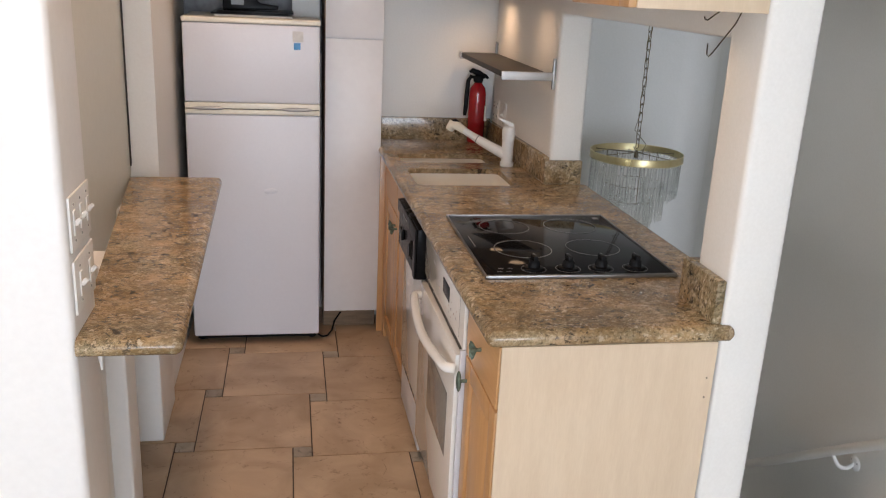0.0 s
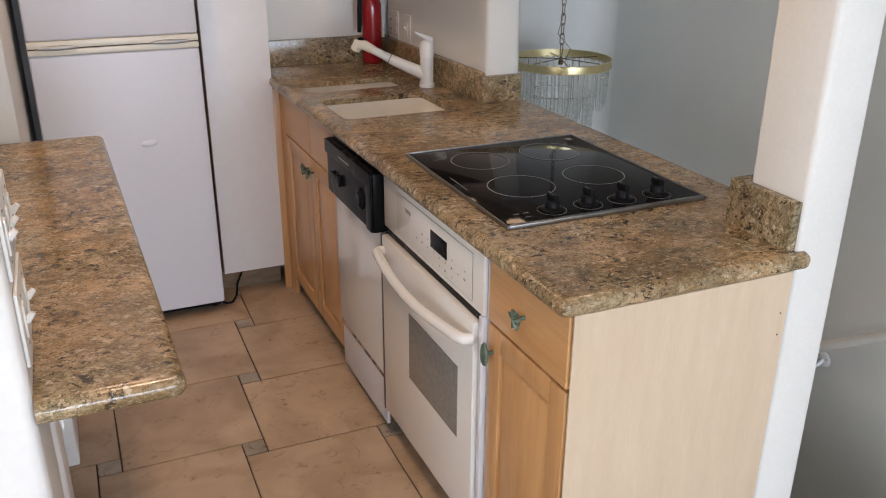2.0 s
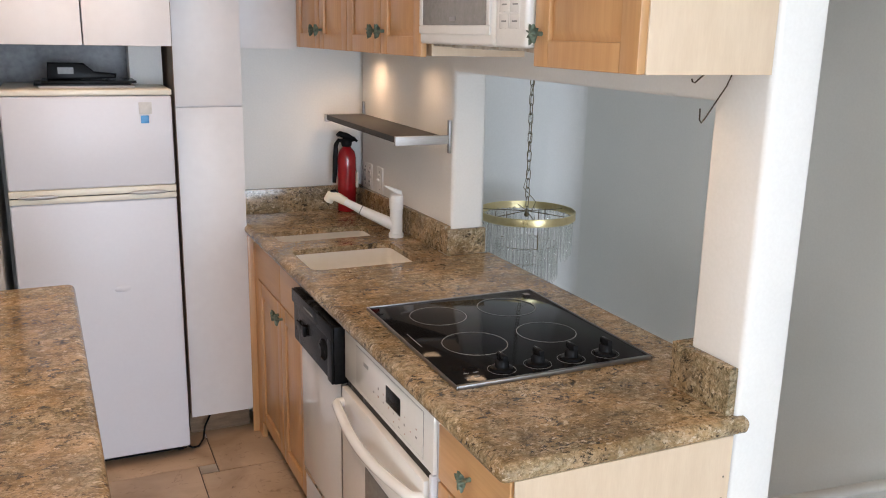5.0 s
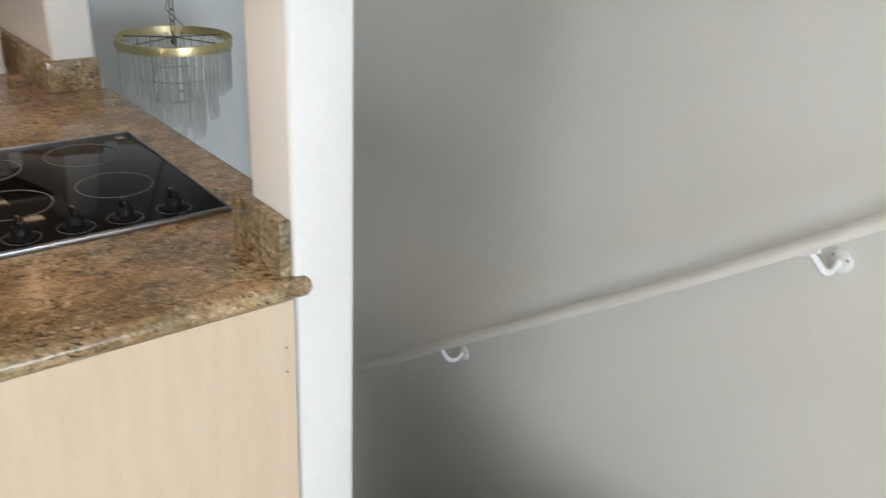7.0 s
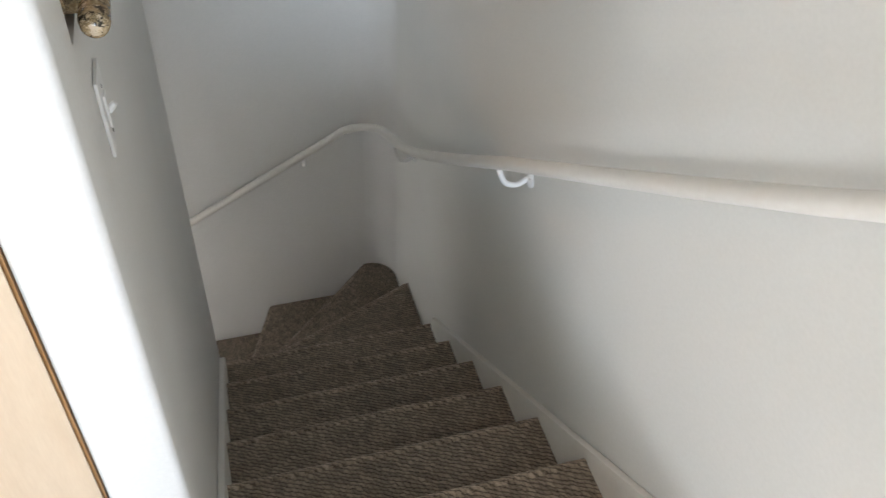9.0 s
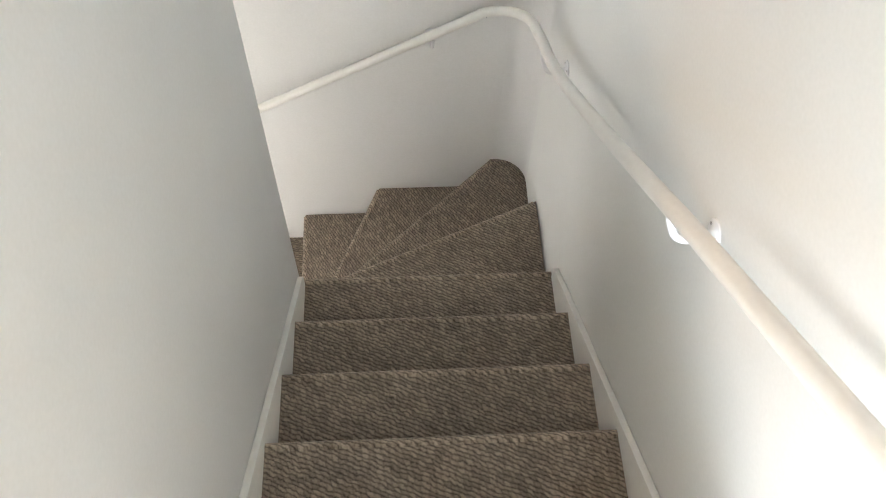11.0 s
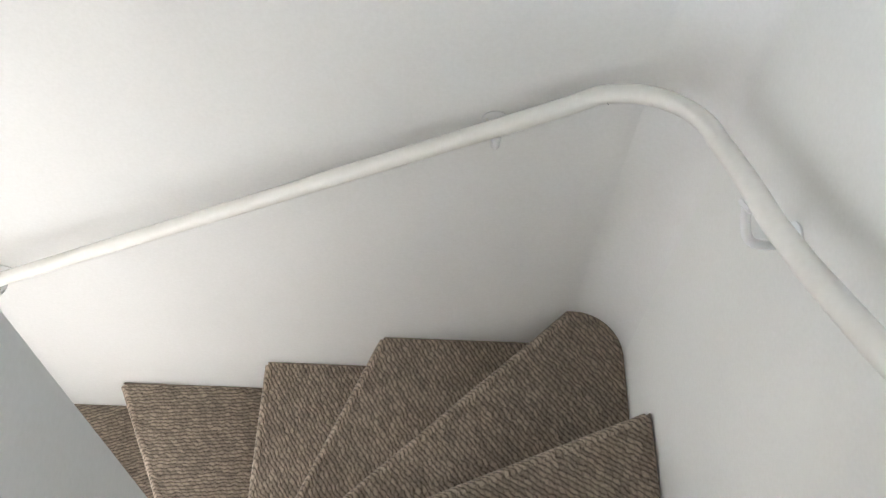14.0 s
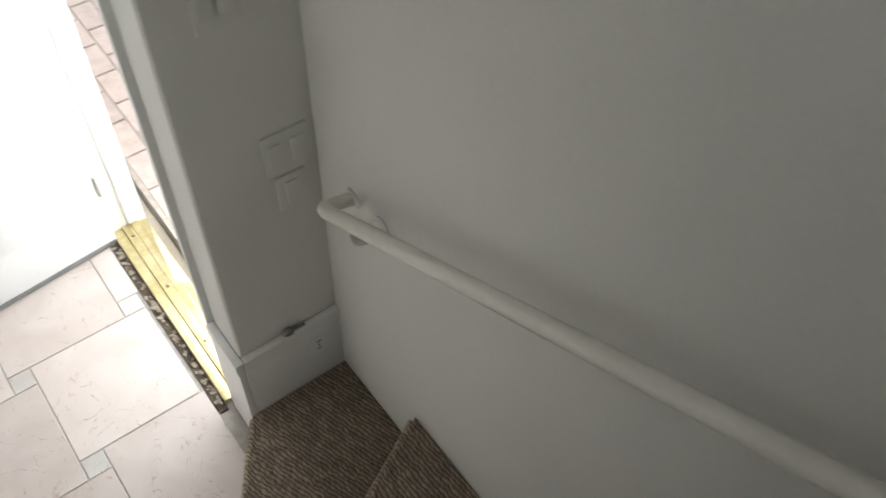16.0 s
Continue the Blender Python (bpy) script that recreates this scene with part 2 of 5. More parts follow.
def glow_material(name, color, strength):
    m, nt, bsdf, node, link = nodes_of(name)
    bsdf.inputs["Emission Color"].default_value = (*color, 1)
    bsdf.inputs["Emission Strength"].default_value = strength
    return m


STAIR_PAINT = surface("off_white_stair_paint", (0.717, 0.711, 0.667), (0.782, 0.776, 0.734), 0.6, 1.4, 130, 0.06)
PAINT = surface("white_wall_paint", (0.72, 0.71, 0.675), (0.785, 0.775, 0.745), 0.6, 1.4, 130, 0.06)
TRIM = surface("white_trim_paint", (0.76, 0.755, 0.74), (0.82, 0.815, 0.80), 0.38, 2.5, 60, 0.05)
RAIL = surface("cream_rail_paint", (0.745, 0.718, 0.655), (0.805, 0.782, 0.725), 0.36, 6, 70, 0.06)
PANEL = surface("pale_panel_paint", (0.62, 0.63, 0.58), (0.67, 0.68, 0.63), 0.45, 1.5, 40, 0.02)
GRANITE = granite_material()
CARPET = carpet_material()
# Paler copy for the nosings: the light they catch is put into the colour.
LIT_CARPET = carpet_material("lit_carpet_edge", 1.3)
TILE = marble_tile_material("beige_marble_tile", (0.36, 0.25, 0.155), (0.56, 0.415, 0.285), (0.13, 0.075, 0.04))
INSERT = marble_tile_material("grey_marble_insert", (0.16, 0.125, 0.09), (0.50, 0.44, 0.36), (0.04, 0.03, 0.02))
HALL_TILE = marble_tile_material("pale_marble_tile", (0.53, 0.455, 0.415), (0.63, 0.565, 0.525), (0.34, 0.23, 0.18))
HALL_INSERT = marble_tile_material("pale_grey_insert", (0.46, 0.43, 0.40), (0.62, 0.59, 0.56), (0.18, 0.19, 0.18))
PALE_GROUT = surface("pale_grout", (0.34, 0.31, 0.28), (0.46, 0.43, 0.40), 0.9, 30, 200, 0.2)
GROUT = surface("grey_grout", (0.075, 0.056, 0.042), (0.13, 0.10, 0.08), 0.9, 30, 200, 0.2)
MAPLE = wood_material("honey_maple", (0.50, 0.265, 0.105), (0.60, 0.345, 0.155), "z")
MAPLE_FLAT = wood_material("honey_maple_rail", (0.50, 0.265, 0.105), (0.60, 0.345, 0.155), "y")
VENEER = surface("pale_maple_veneer", (0.625, 0.487, 0.345), (0.685, 0.550, 0.402), 0.42, 3.5, 30.0, 0.02, 0.0, (9, 9, 1.3))
MELAMINE = surface("white_melamine", (0.72, 0.69, 0.68), (0.77, 0.745, 0.735), 0.36, 2, 30, 0.01)
ENAMEL = surface("white_enamel", (0.65, 0.65, 0.685), (0.68, 0.68, 0.715), 0.30, 1.2, 90, 0.01, rough_var=0.015, gloss=0.28)
CREAM = surface("cream_plastic", (0.70, 0.655, 0.54), (0.76, 0.72, 0.61), 0.32, 4, 50, 0.02)
WHITE_PLASTIC = surface("white_plastic", (0.72, 0.71, 0.68), (0.78, 0.77, 0.745), 0.34, 5, 60, 0.02)
BISQUE = surface("bisque_enamel", (0.75, 0.735, 0.70), (0.79, 0.78, 0.75), 0.14, 2, 60, 0.01, coat=0.5)
SINKWARE = surface("cream_sink_enamel", (0.83, 0.79, 0.71), (0.87, 0.835, 0.77), 0.15, 3, 50, 0.01, coat=0.4)
BLACK = surface("black_plastic", (0.007, 0.007, 0.0075), (0.014, 0.014, 0.015), 0.26, 8, 90, 0.02, gloss=0.06)
BLACK_GLASS = surface("black_ceramic_glass", (0.006, 0.006, 0.007), (0.010, 0.010, 0.011), 0.06, 3, 40, 0.0, rough_var=0.02, gloss=0.06)
DARK_WINDOW = surface("smoked_oven_glass", (0.19, 0.185, 0.17), (0.25, 0.245, 0.23), 0.12, 70, 160, 0.0)
MARK = surface("grey_print", (0.17, 0.17, 0.165), (0.24, 0.24, 0.235), 0.4, 20, 80, 0.0)
STEEL = surface("brushed_steel", (0.36, 0.345, 0.33), (0.47, 0.455, 0.435), 0.48, 3, 40, 0.04, 0.7, (1, 14, 14))
RIM_STEEL = surface("dull_rim_steel", (0.24, 0.235, 0.23), (0.34, 0.335, 0.33), 0.36, 6, 60, 0.03, 1.0)
CHROME = surface("chrome", (0.72, 0.72, 0.73), (0.82, 0.82, 0.83), 0.12, 6, 60, 0.0, 1.0)
BRASS = surface("polished_brass", (0.70, 0.58, 0.30), (0.83, 0.74, 0.46), 0.30, 8, 60, 0.03, 1.0)
OLD_BRASS = surface("tarnished_brass", (0.13, 0.105, 0.065), (0.24, 0.195, 0.12), 0.42, 30, 120, 0.08, 1.0)
THRESH = surface("weathered_brass_sill", (0.56, 0.46, 0.22), (0.78, 0.69, 0.42), 0.34, 12, 70, 0.1, 0.85)
PATINA = surface("green_patina_bronze", (0.07, 0.10, 0.08), (0.19, 0.25, 0.19), 0.55, 60, 200, 0.25, 0.35)
SHELF_TOP = surface("dark_grey_shelf", (0.035, 0.031, 0.028), (0.065, 0.058, 0.052), 0.55, 8, 60, 0.04, 0.0, gloss=0.2)
RED = surface("red_enamel", (0.30, 0.008, 0.013), (0.38, 0.013, 0.018), 0.2, 5, 60, 0.01, coat=0.3)
DARK_VOID = surface("dark_recess", (0.03, 0.028, 0.026), (0.05, 0.046, 0.042), 0.8, 10, 60, 0.02)
TOE = surface("stained_plinth_wood", (0.16, 0.10, 0.055), (0.26, 0.17, 0.10), 0.6, 6, 50, 0.08, 0.0, (2, 12, 12))
WIRE = surface("dark_bent_wire", (0.05, 0.035, 0.025), (0.10, 0.075, 0.05), 0.4, 40, 90, 0.02, 0.8)
BLUE = surface("blue_label", (0.03, 0.22, 0.50), (0.05, 0.28, 0.58), 0.4, 30, 80, 0.0)
PAPER = surface("printed_paper", (0.55, 0.54, 0.52), (0.68, 0.67, 0.65), 0.6, 30, 90, 0.02)
FOIL = surface("crumpled_foil", (0.24, 0.16, 0.085), (0.72, 0.68, 0.60), 0.45, 16, 60, 0.6, 0.2)
STONE_WALL = surface("grey_wallcovering", (0.22, 0.225, 0.235), (0.40, 0.41, 0.425), 0.7, 9, 50, 0.2)
CRYSTAL = glass_material("bubbled_glass", (0.985, 1.0, 0.99), 0.03)
bubble = CRYSTAL.node_tree.nodes.new("ShaderNodeTexNoise")
bubble.inputs["Scale"].default_value = 120
dimple = CRYSTAL.node_tree.nodes.new("ShaderNodeBump")
dimple.inputs["Strength"].default_value, dimple.inputs["Distance"].default_value = 0.8, 0.006
CRYSTAL.node_tree.links.new(bubble.outputs[0], dimple.inputs["Height"])
CRYSTAL.node_tree.links.new(dimple.outputs[0], CRYSTAL.node_tree.nodes["Principled BSDF"].inputs["Normal"])
CRYSTAL.node_tree.nodes["Principled BSDF"].inputs["Transmission Weight"].default_value = 0.96
CRYSTAL.node_tree.nodes["Principled BSDF"].inputs["IOR"].default_value = 1.10
CRYSTAL.node_tree.nodes["Principled BSDF"].inputs["Coat Weight"].default_value = 1.0
CRYSTAL.node_tree.nodes["Principled BSDF"].inputs["Coat Roughness"].default_value = 0.03
CRYSTAL.node_tree.links.new(dimple.outputs[0], CRYSTAL.node_tree.nodes["Principled BSDF"].inputs["Coat Normal"])
GLOSS_WHITE = surface("glossy_white_enamel", (0.72, 0.71, 0.69), (0.77, 0.76, 0.74), 0.10, 2, 60, 0.01, coat=0.3)
SMOKED = surface("smoked_door_glass", (0.20, 0.19, 0.175), (0.27, 0.26, 0.245), 0.12, 50, 160, 0.0)
FADED = surface("faded_brown_print", (0.30, 0.21, 0.17), (0.42, 0.31, 0.26), 0.5, 30, 80, 0.0)
PANE = glass_material("window_pane")
DOOR_PAINT = surface("white_door_paint", (0.77, 0.775, 0.775), (0.82, 0.825, 0.825), 0.4, 2, 60, 0.04)
BRICK = surface("pale_pink_paving_brick", (0.50, 0.42, 0.40), (0.66, 0.58, 0.55), 0.85, 14, 120, 0.3, vary=0.12)
EARTH = surface("sunlit_ground", (0.30, 0.28, 0.24), (0.42, 0.39, 0.34), 0.95, 2, 40, 0.3)
STUCCO = surface("pale_stucco", (0.66, 0.63, 0.58), (0.74, 0.71, 0.66), 0.85, 4, 90, 0.3)
LAMP_GLOW = glow_material("warm_lamp_glow", (1.0, 0.68, 0.38), 1.6)
FLOORING = surface("living_room_floor", (0.42, 0.31, 0.21), (0.52, 0.39, 0.28), 0.45, 3, 40, 0.03)
CHIPS = surface("pale_mortar_crumbs", (0.14, 0.10, 0.07), (0.42, 0.37, 0.30), 0.9, 60, 200, 0.3)
RUST = surface("stained_mortar", (0.02, 0.015, 0.011), (0.13, 0.095, 0.065), 0.9, 34, 160, 0.6)


# ---- builders ----
BASE = {}


def thing(name, loc, label, category, group="", kind=""):
    ob = new(name)
    ob.empty_display_size = 0.05
    ob.location = loc
    BASE[ob] = Vector(loc)
    return tagged(ob, label, category, group, kind)


def finish(name, bm, material, smooth=35):
    mesh = bpy.data.meshes.new(name)
    bmesh.ops.recalc_face_normals(bm, faces=bm.faces)
    if smooth:
        lim = radians(smooth)
        for f in bm.faces:
            f.smooth = True
        for e in bm.edges:
            e.smooth = len(e.link_faces) == 2 and e.calc_face_angle(0) < lim
    bm.to_mesh(mesh)
    bm.free()
    mesh.materials.append(material)
    return mesh


def part(name, bm, material, parent=None, label="", smooth=35):
    """One mesh object from a bmesh in world metres, under a thing or a part."""
    base = BASE[parent] if parent else Vector((0, 0, 0))
    bmesh.ops.translate(bm, verts=bm.verts, vec=-base)
    ob = new(name, finish(name, bm, material, smooth))
    ob.parent = parent
    BASE[ob] = base
    return tagged(ob, label) if label else ob


def single(name, bm, material, label, category, kind="", smooth=35, group=""):
    """A thing that is one mesh, with its origin at the foot of its bounds."""
    lo = Vector([min(v.co[i] for v in bm.verts) for i in range(3)])
    hi = Vector([max(v.co[i] for v in bm.verts) for i in range(3)])
    loc = Vector(((lo.x + hi.x) / 2, (lo.y + hi.y) / 2, lo.z))
    bmesh.ops.translate(bm, verts=bm.verts, vec=-loc)
    ob = new(name, finish(name, bm, material, smooth))
    ob.location = loc
    BASE[ob] = loc
    return tagged(ob, label, category, group, kind)


def box(x0, x1, y0, y1, z0, z1, bevel=0.0, bm=None, seg=2):
    own = bmesh.new()
    bmesh.ops.create_cube(own, size=1)
    for v in own.verts:
        v.co = ((x0 + x1) / 2 + v.co.x * (x1 - x0), (y0 + y1) / 2 + v.co.y * (y1 - y0), (z0 + z1) / 2 + v.co.z * (z1 - z0))
    if bevel:
        bmesh.ops.bevel(own, geom=list(own.edges), offset=bevel, segments=seg, profile=0.6, affect="EDGES")
    return join(bm, own)


def join(bm, own):
    if bm is None:
        return own
    mesh = bpy.data.meshes.new("joint")
    own.to_mesh(mesh)
    own.free()
    bm.from_mesh(mesh)
    bpy.data.meshes.remove(mesh)
    return bm


def prism(points, z0, z1, bevel=0.0, bm=None, seg=3, top_only=True):
    """A plan outline raised from z0 to z1, its top edge rounded."""
    own = bmesh.new()
    low = [own.verts.new((x, y, z0)) for x, y in points]
    high = [own.verts.new((x, y, z1)) for x, y in points]
    own.faces.new(low[::-1]), own.faces.new(high)
    n = len(points)
    for i in range(n):
        own.faces.new((low[i], low[(i + 1) % n], high[(i + 1) % n], high[i]))
    own.normal_update()
    if bevel:
        edges = [e for e in own.edges if all(abs(v.co.z - z1) < 1e-6 for v in e.verts) or (not top_only and all(abs(v.co.z - z0) < 1e-6 for v in e.verts))]
        bmesh.ops.bevel(own, geom=edges, offset=bevel, segments=seg, profile=0.5, affect="EDGES")
    return join(bm, own)


def tube(points, radius, bm=None, sides=12, caps=True):
    """A round bar along a line of points; radius may be a list."""
    own = bmesh.new()
    pts = [Vector(p) for p in points]
    rad = radius if isinstance(radius, (list, tuple)) else [radius] * len(pts)
    rings, side = [], None
    for i, p in enumerate(pts):
        d = (pts[min(i + 1, len(pts) - 1)] - pts[max(i - 1, 0)]).normalized()
        if side is None:
            side = d.orthogonal().normalized()
        side = (side - d * side.dot(d)).normalized()
        up = d.cross(side)
        rings.append([own.verts.new(p + (side * math.cos(a) + up * math.sin(a)) * rad[i]) for a in [k * math.tau / sides for k in range(sides)]])
    for a, b in zip(rings, rings[1:]):
        for k in range(sides):
            own.faces.new((a[k], a[(k + 1) % sides], b[(k + 1) % sides], b[k]))
    if caps:
        own.faces.new(rings[0][::-1]), own.faces.new(rings[-1])
    return join(bm, own)


def lathe(profile, center, axis="z", sides=24, bm=None):
    """A turned shape: (radius, height) pairs round an axis through center."""
    own = bmesh.new()
    rings = []
    for r, h in profile:
        ring = []
        for k in range(sides):
            a = k * math.tau / sides
            u, v = r * math.cos(a), r * math.sin(a)
            co = {"z": (u, v, h), "x": (h, u, v), "y": (u, h, v)}[axis]
            ring.append(own.verts.new(Vector(center) + Vector(co)))
        rings.append(ring)
    for a, b in zip(rings, rings[1:]):
        for k in range(sides):
            own.faces.new((a[k], a[(k + 1) % sides], b[(k + 1) % sides], b[k]))
    own.faces.new(rings[0][::-1]), own.faces.new(rings[-1])
    bmesh.ops.remove_doubles(own, verts=own.verts, dist=1e-5)
    return join(bm, own)


def ring(center, r, w, axis="z", sides=40, h=0.0006, bm=None):
    """A thin flat printed ring."""
    own = bmesh.new()
    loops = []
    for rr, hh in ((r - w, 0), (r + w, 0), (r + w, h), (r - w, h)):
        loops.append([own.verts.new(Vector(center) + Vector((rr * math.cos(a), rr * math.sin(a), hh))) for a in [k * math.tau / sides for k in range(sides)]])
    for i in range(4):
        a, b = loops[i], loops[(i + 1) % 4]
        for k in range(sides):
            own.faces.new((a[k], a[(k + 1) % sides], b[(k + 1) % sides], b[k]))
    return join(bm, own)


def cells(axis, cuts_a, cuts_b, holes, lo, hi, round_edges=None, bevel=0.012):
    """A wall or slab from a grid of cells with some left open. axis x: (y, z) cells; y: (x, z); z: (x, y)."""
    bm = bmesh.new()
    order = {"x": (1, 2, 0), "y": (0, 2, 1), "z": (0, 1, 2)}[axis]

    def vert(a, b, c):
        co = [0, 0, 0]
        co[order[0]], co[order[1]], co[order[2]] = a, b, c
        return bm.verts.new(co)

    grid = {(i, j): vert(a, b, lo) for i, a in enumerate(cuts_a) for j, b in enumerate(cuts_b)}
    faces = []
    for i in range(len(cuts_a) - 1):
        for j in range(len(cuts_b) - 1):
            if (i, j) not in holes:
                faces.append(bm.faces.new((grid[i, j], grid[i + 1, j], grid[i + 1, j + 1], grid[i, j + 1])))
    bmesh.ops.delete(bm, geom=[v for v in bm.verts if not v.link_faces], context="VERTS")
    out = bmesh.ops.extrude_face_region(bm, geom=faces)
    move = [0, 0, 0]
    move[order[2]] = hi - lo
    bmesh.ops.translate(bm, verts=[g for g in out["geom"] if isinstance(g, bmesh.types.BMVert)], vec=move)
    bmesh.ops.recalc_face_normals(bm, faces=bm.faces)
    bmesh.ops.dissolve_limit(bm, angle_limit=0.01, verts=bm.verts, edges=bm.edges)
    if round_edges:
        edges = [e for e in bm.edges if len(e.link_faces) == 2 and e.calc_face_angle(0) > 1 and round_edges(*[(a + b) / 2 for a, b in zip(*[v.co for v in e.verts])], e)]
        bmesh.ops.bevel(bm, geom=edges, offset=bevel, segments=3, profile=0.5, affect="EDGES")
    return bm


def skewed(bm, k=0.014):
    """The kitchen run stands a hair off square."""
    for v in bm.verts:
        v.co.x -= k * max(v.co.y, 0)
    return bm


# ---- levels and lines of the plan ----
RISE, RUN, TOP_Y = 0.198, 0.272, -0.387
HALL_Z = -14 * RISE
STAIR_L, STAIR_R, FAR_Y = 0.683, 1.603, 2.350
CEIL = 2.45
PIER_Y = 1.535

# ---- structure ----
def structure(name, bm, material, label, category, smooth=30):
    return single(name, bm, material, label, category, "structure", smooth)


structure("wall_stair_east", box(STAIR_R, STAIR_R + 0.12, -8.5, FAR_Y + 0.12, HALL_Z - 0.1, CEIL), STAIR_PAINT, "smooth off-white painted stairwell wall carrying the handrail", "wall")
bm = box(-0.3065, STAIR_R, FAR_Y, FAR_Y + 0.12, HALL_Z - 0.1, -0.21)
box(0.4405, STAIR_R, FAR_Y, FAR_Y + 0.12, -0.21, 0.5, 0, bm)
box(0.558, STAIR_R, FAR_Y, FAR_Y + 0.12, 0.5, CEIL, 0, bm)
R = 0.13
prism([(STAIR_R + 0.002, FAR_Y - R)] + [(STAIR_R - R + R * math.cos(a), FAR_Y - R + R * math.sin(a)) for a in [i * math.pi / 2 / 10 for i in range(11)]] + [(STAIR_R - R, FAR_Y + 0.002), (STAIR_R + 0.002, FAR_Y + 0.002)], HALL_Z - 0.1, CEIL, bm=bm)
structure("wall_stair_north", bm, PAINT, "white painted stairwell end wall with a rounded inside corner", "wall", 50)


def soft_edge(x, y, z, e):
    upright = abs(e.verts[0].co.z - e.verts[1].co.z) > 0.3
    return (upright and y < 1.6) or (1.5 < z < 1.6 and 0.1 < y < 1.6)


wall_bm = cells("x", [0, 0.162, 1.46, PIER_Y, 2.349], [HALL_Z - 0.1, 0.5, 0.88, 1.565, CEIL], {(1, 2), (3, 0)}, 0.556, STAIR_L, soft_edge, 0.014)
bmesh.ops.bisect_plane(wall_bm, geom=wall_bm.verts[:] + wall_bm.edges[:] + wall_bm.faces[:], plane_co=(0, 1.545, 0), plane_no=(0, 1, 0))
for v in wall_bm.verts:
    if v.co.x < 0.6 and v.co.y > 1.54:
        v.co.x -= 0.030 * (v.co.y - 1.545) / 0.804
structure("wall_kitchen_stair", wall_bm, PAINT,
          "white plastered partition with a pass-through above the worktop", "wall", 50)
structure("wall_hall_pier", box(0.36, 0.5555, PIER_Y - 0.12, PIER_Y, HALL_Z - 0.1, -0.25, 0.006), PAINT, "white painted wall beside the lower steps", "wall")
structure("wall_sink_back", box(0.40, 0.44, PIER_Y + 0.002, FAR_Y - 0.002, -0.25, 0.5), PAINT, "white painted boxing above the lower steps", "wall")
structure("soffit_sink", box(0.4405, 0.5555, PIER_Y + 0.002, FAR_Y - 0.002, 0.46, 0.4995), PAINT, "white painted soffit over the lower steps", "ceiling")
structure("wall_kitchen_north", cells("z", [-1.1, -0.031, 0.5575], [2.39, 2.53, 2.65], {(0, 0), (1, 1)}, 0.0, CEIL), PAINT, "white painted back wall of the kitchen", "wall")
structure("wall_kitchen_west", box(-1.14, -0.92, 1.52, 2.5295, 0.0, CEIL, 0.008), PAINT, "white painted wall beside the refrigerator", "wall")
structure("wall_bar_stub", box(-1.6, -0.882, 0.0, 0.21, 0.0, CEIL, 0.018, seg=3), TRIM, "thick white wall end with rounded corners at the breakfast bar", "wall", 50)
structure("wall_bar_panel", box(-1.10, -1.022, 0.2105, 1.5195, 0.0, CEIL), PANEL, "pale grey-green panel behind the breakfast bar", "wall")
# Solid dark strip in place of the shade where the panel ends.
structure("panel_gap_strip", box(-1.021, -1.016, 1.512, 1.5185, 0.96, CEIL), DARK_VOID, "dark strip standing in for shade at the end of the bar panel", "trim")
structure("wall_living_west", cells("x", [-8.5, -3.7, -1.5, 0.12], [0, 0.55, 2.1, CEIL], {(1, 1)}, -3.62, -3.5), PAINT, "white living room side wall with an added window opening", "wall")
structure("wall_living_north", box(-3.4995, -1.6005, 0.0, 0.12, 0, CEIL), PAINT, "plain white living room wall", "wall")
structure("wall_living_south", cells("y", [-3.5, -1.85, 1.55, STAIR_R], [0, 0.02, 2.2, CEIL], {(1, 1)}, -8.5, -8.38), PAINT, "white living room wall with a wide glazed opening", "wall")
structure("ceiling", box(-3.62, STAIR_R + 0.12, -8.5, 2.65, CEIL + 0.001, CEIL + 0.1), PAINT, "flat white ceiling", "ceiling")
structure("floor_living", box(-3.5, STAIR_R, -8.5, -2.42, -0.25, -0.002), FLOORING, "tan floor of the living room", "floor")
structure("floor_living_west", box(-3.5, -1.601, -2.4195, -0.001, -0.25, -0.002), FLOORING, "tan floor of the living room side", "floor")
structure("hall_ceiling", box(-2.6, 0.3995, 0.4, 2.53, -0.249, -0.21), PAINT, "white ceiling of the entry hall", "ceiling")
structure("wall_hall_south", box(-2.6, 0.3595, 0.28, 0.4, HALL_Z - 0.1, -0.25), PAINT, "plain white entry hall wall", "wall")
structure("wall_hall_east", box(0.36, 0.48, 0.4005, PIER_Y - 0.1205, HALL_Z - 0.1, -0.25), PAINT, "plain white entry hall side wall", "wall")
structure("wall_hall_west", box(-2.6, -2.5, 0.4005, 2.03, HALL_Z - 0.1, -0.25), PAINT, "plain white entry hall end wall", "wall")
structure("wall_entry", cells("y", [-2.6, -1.37, -0.4605], [HALL_Z - 0.1, HALL_Z + 2.05, -0.25], {(1, 0)}, 2.036, 2.135), PAINT, "white painted front wall with the entry doorway", "wall")
structure("wall_entry_return", box(-0.46, -0.307, 2.043, FAR_Y + 0.12, HALL_Z - 0.1, -0.25, 0.014, seg=3), PAINT, "short white wall return beside the lowest step", "wall")
structure("wall_entry_return_upper", box(-0.43, -0.3075, FAR_Y + 0.001, FAR_Y + 0.12, -0.2495, CEIL), PAINT, "plain white wall above the entry", "wall")
structure("wall_stair_return", box(-0.306, 0.3995, 2.2, FAR_Y - 0.001, -0.2085, -0.004), PAINT, "plain white boxing under the kitchen floor", "wall")

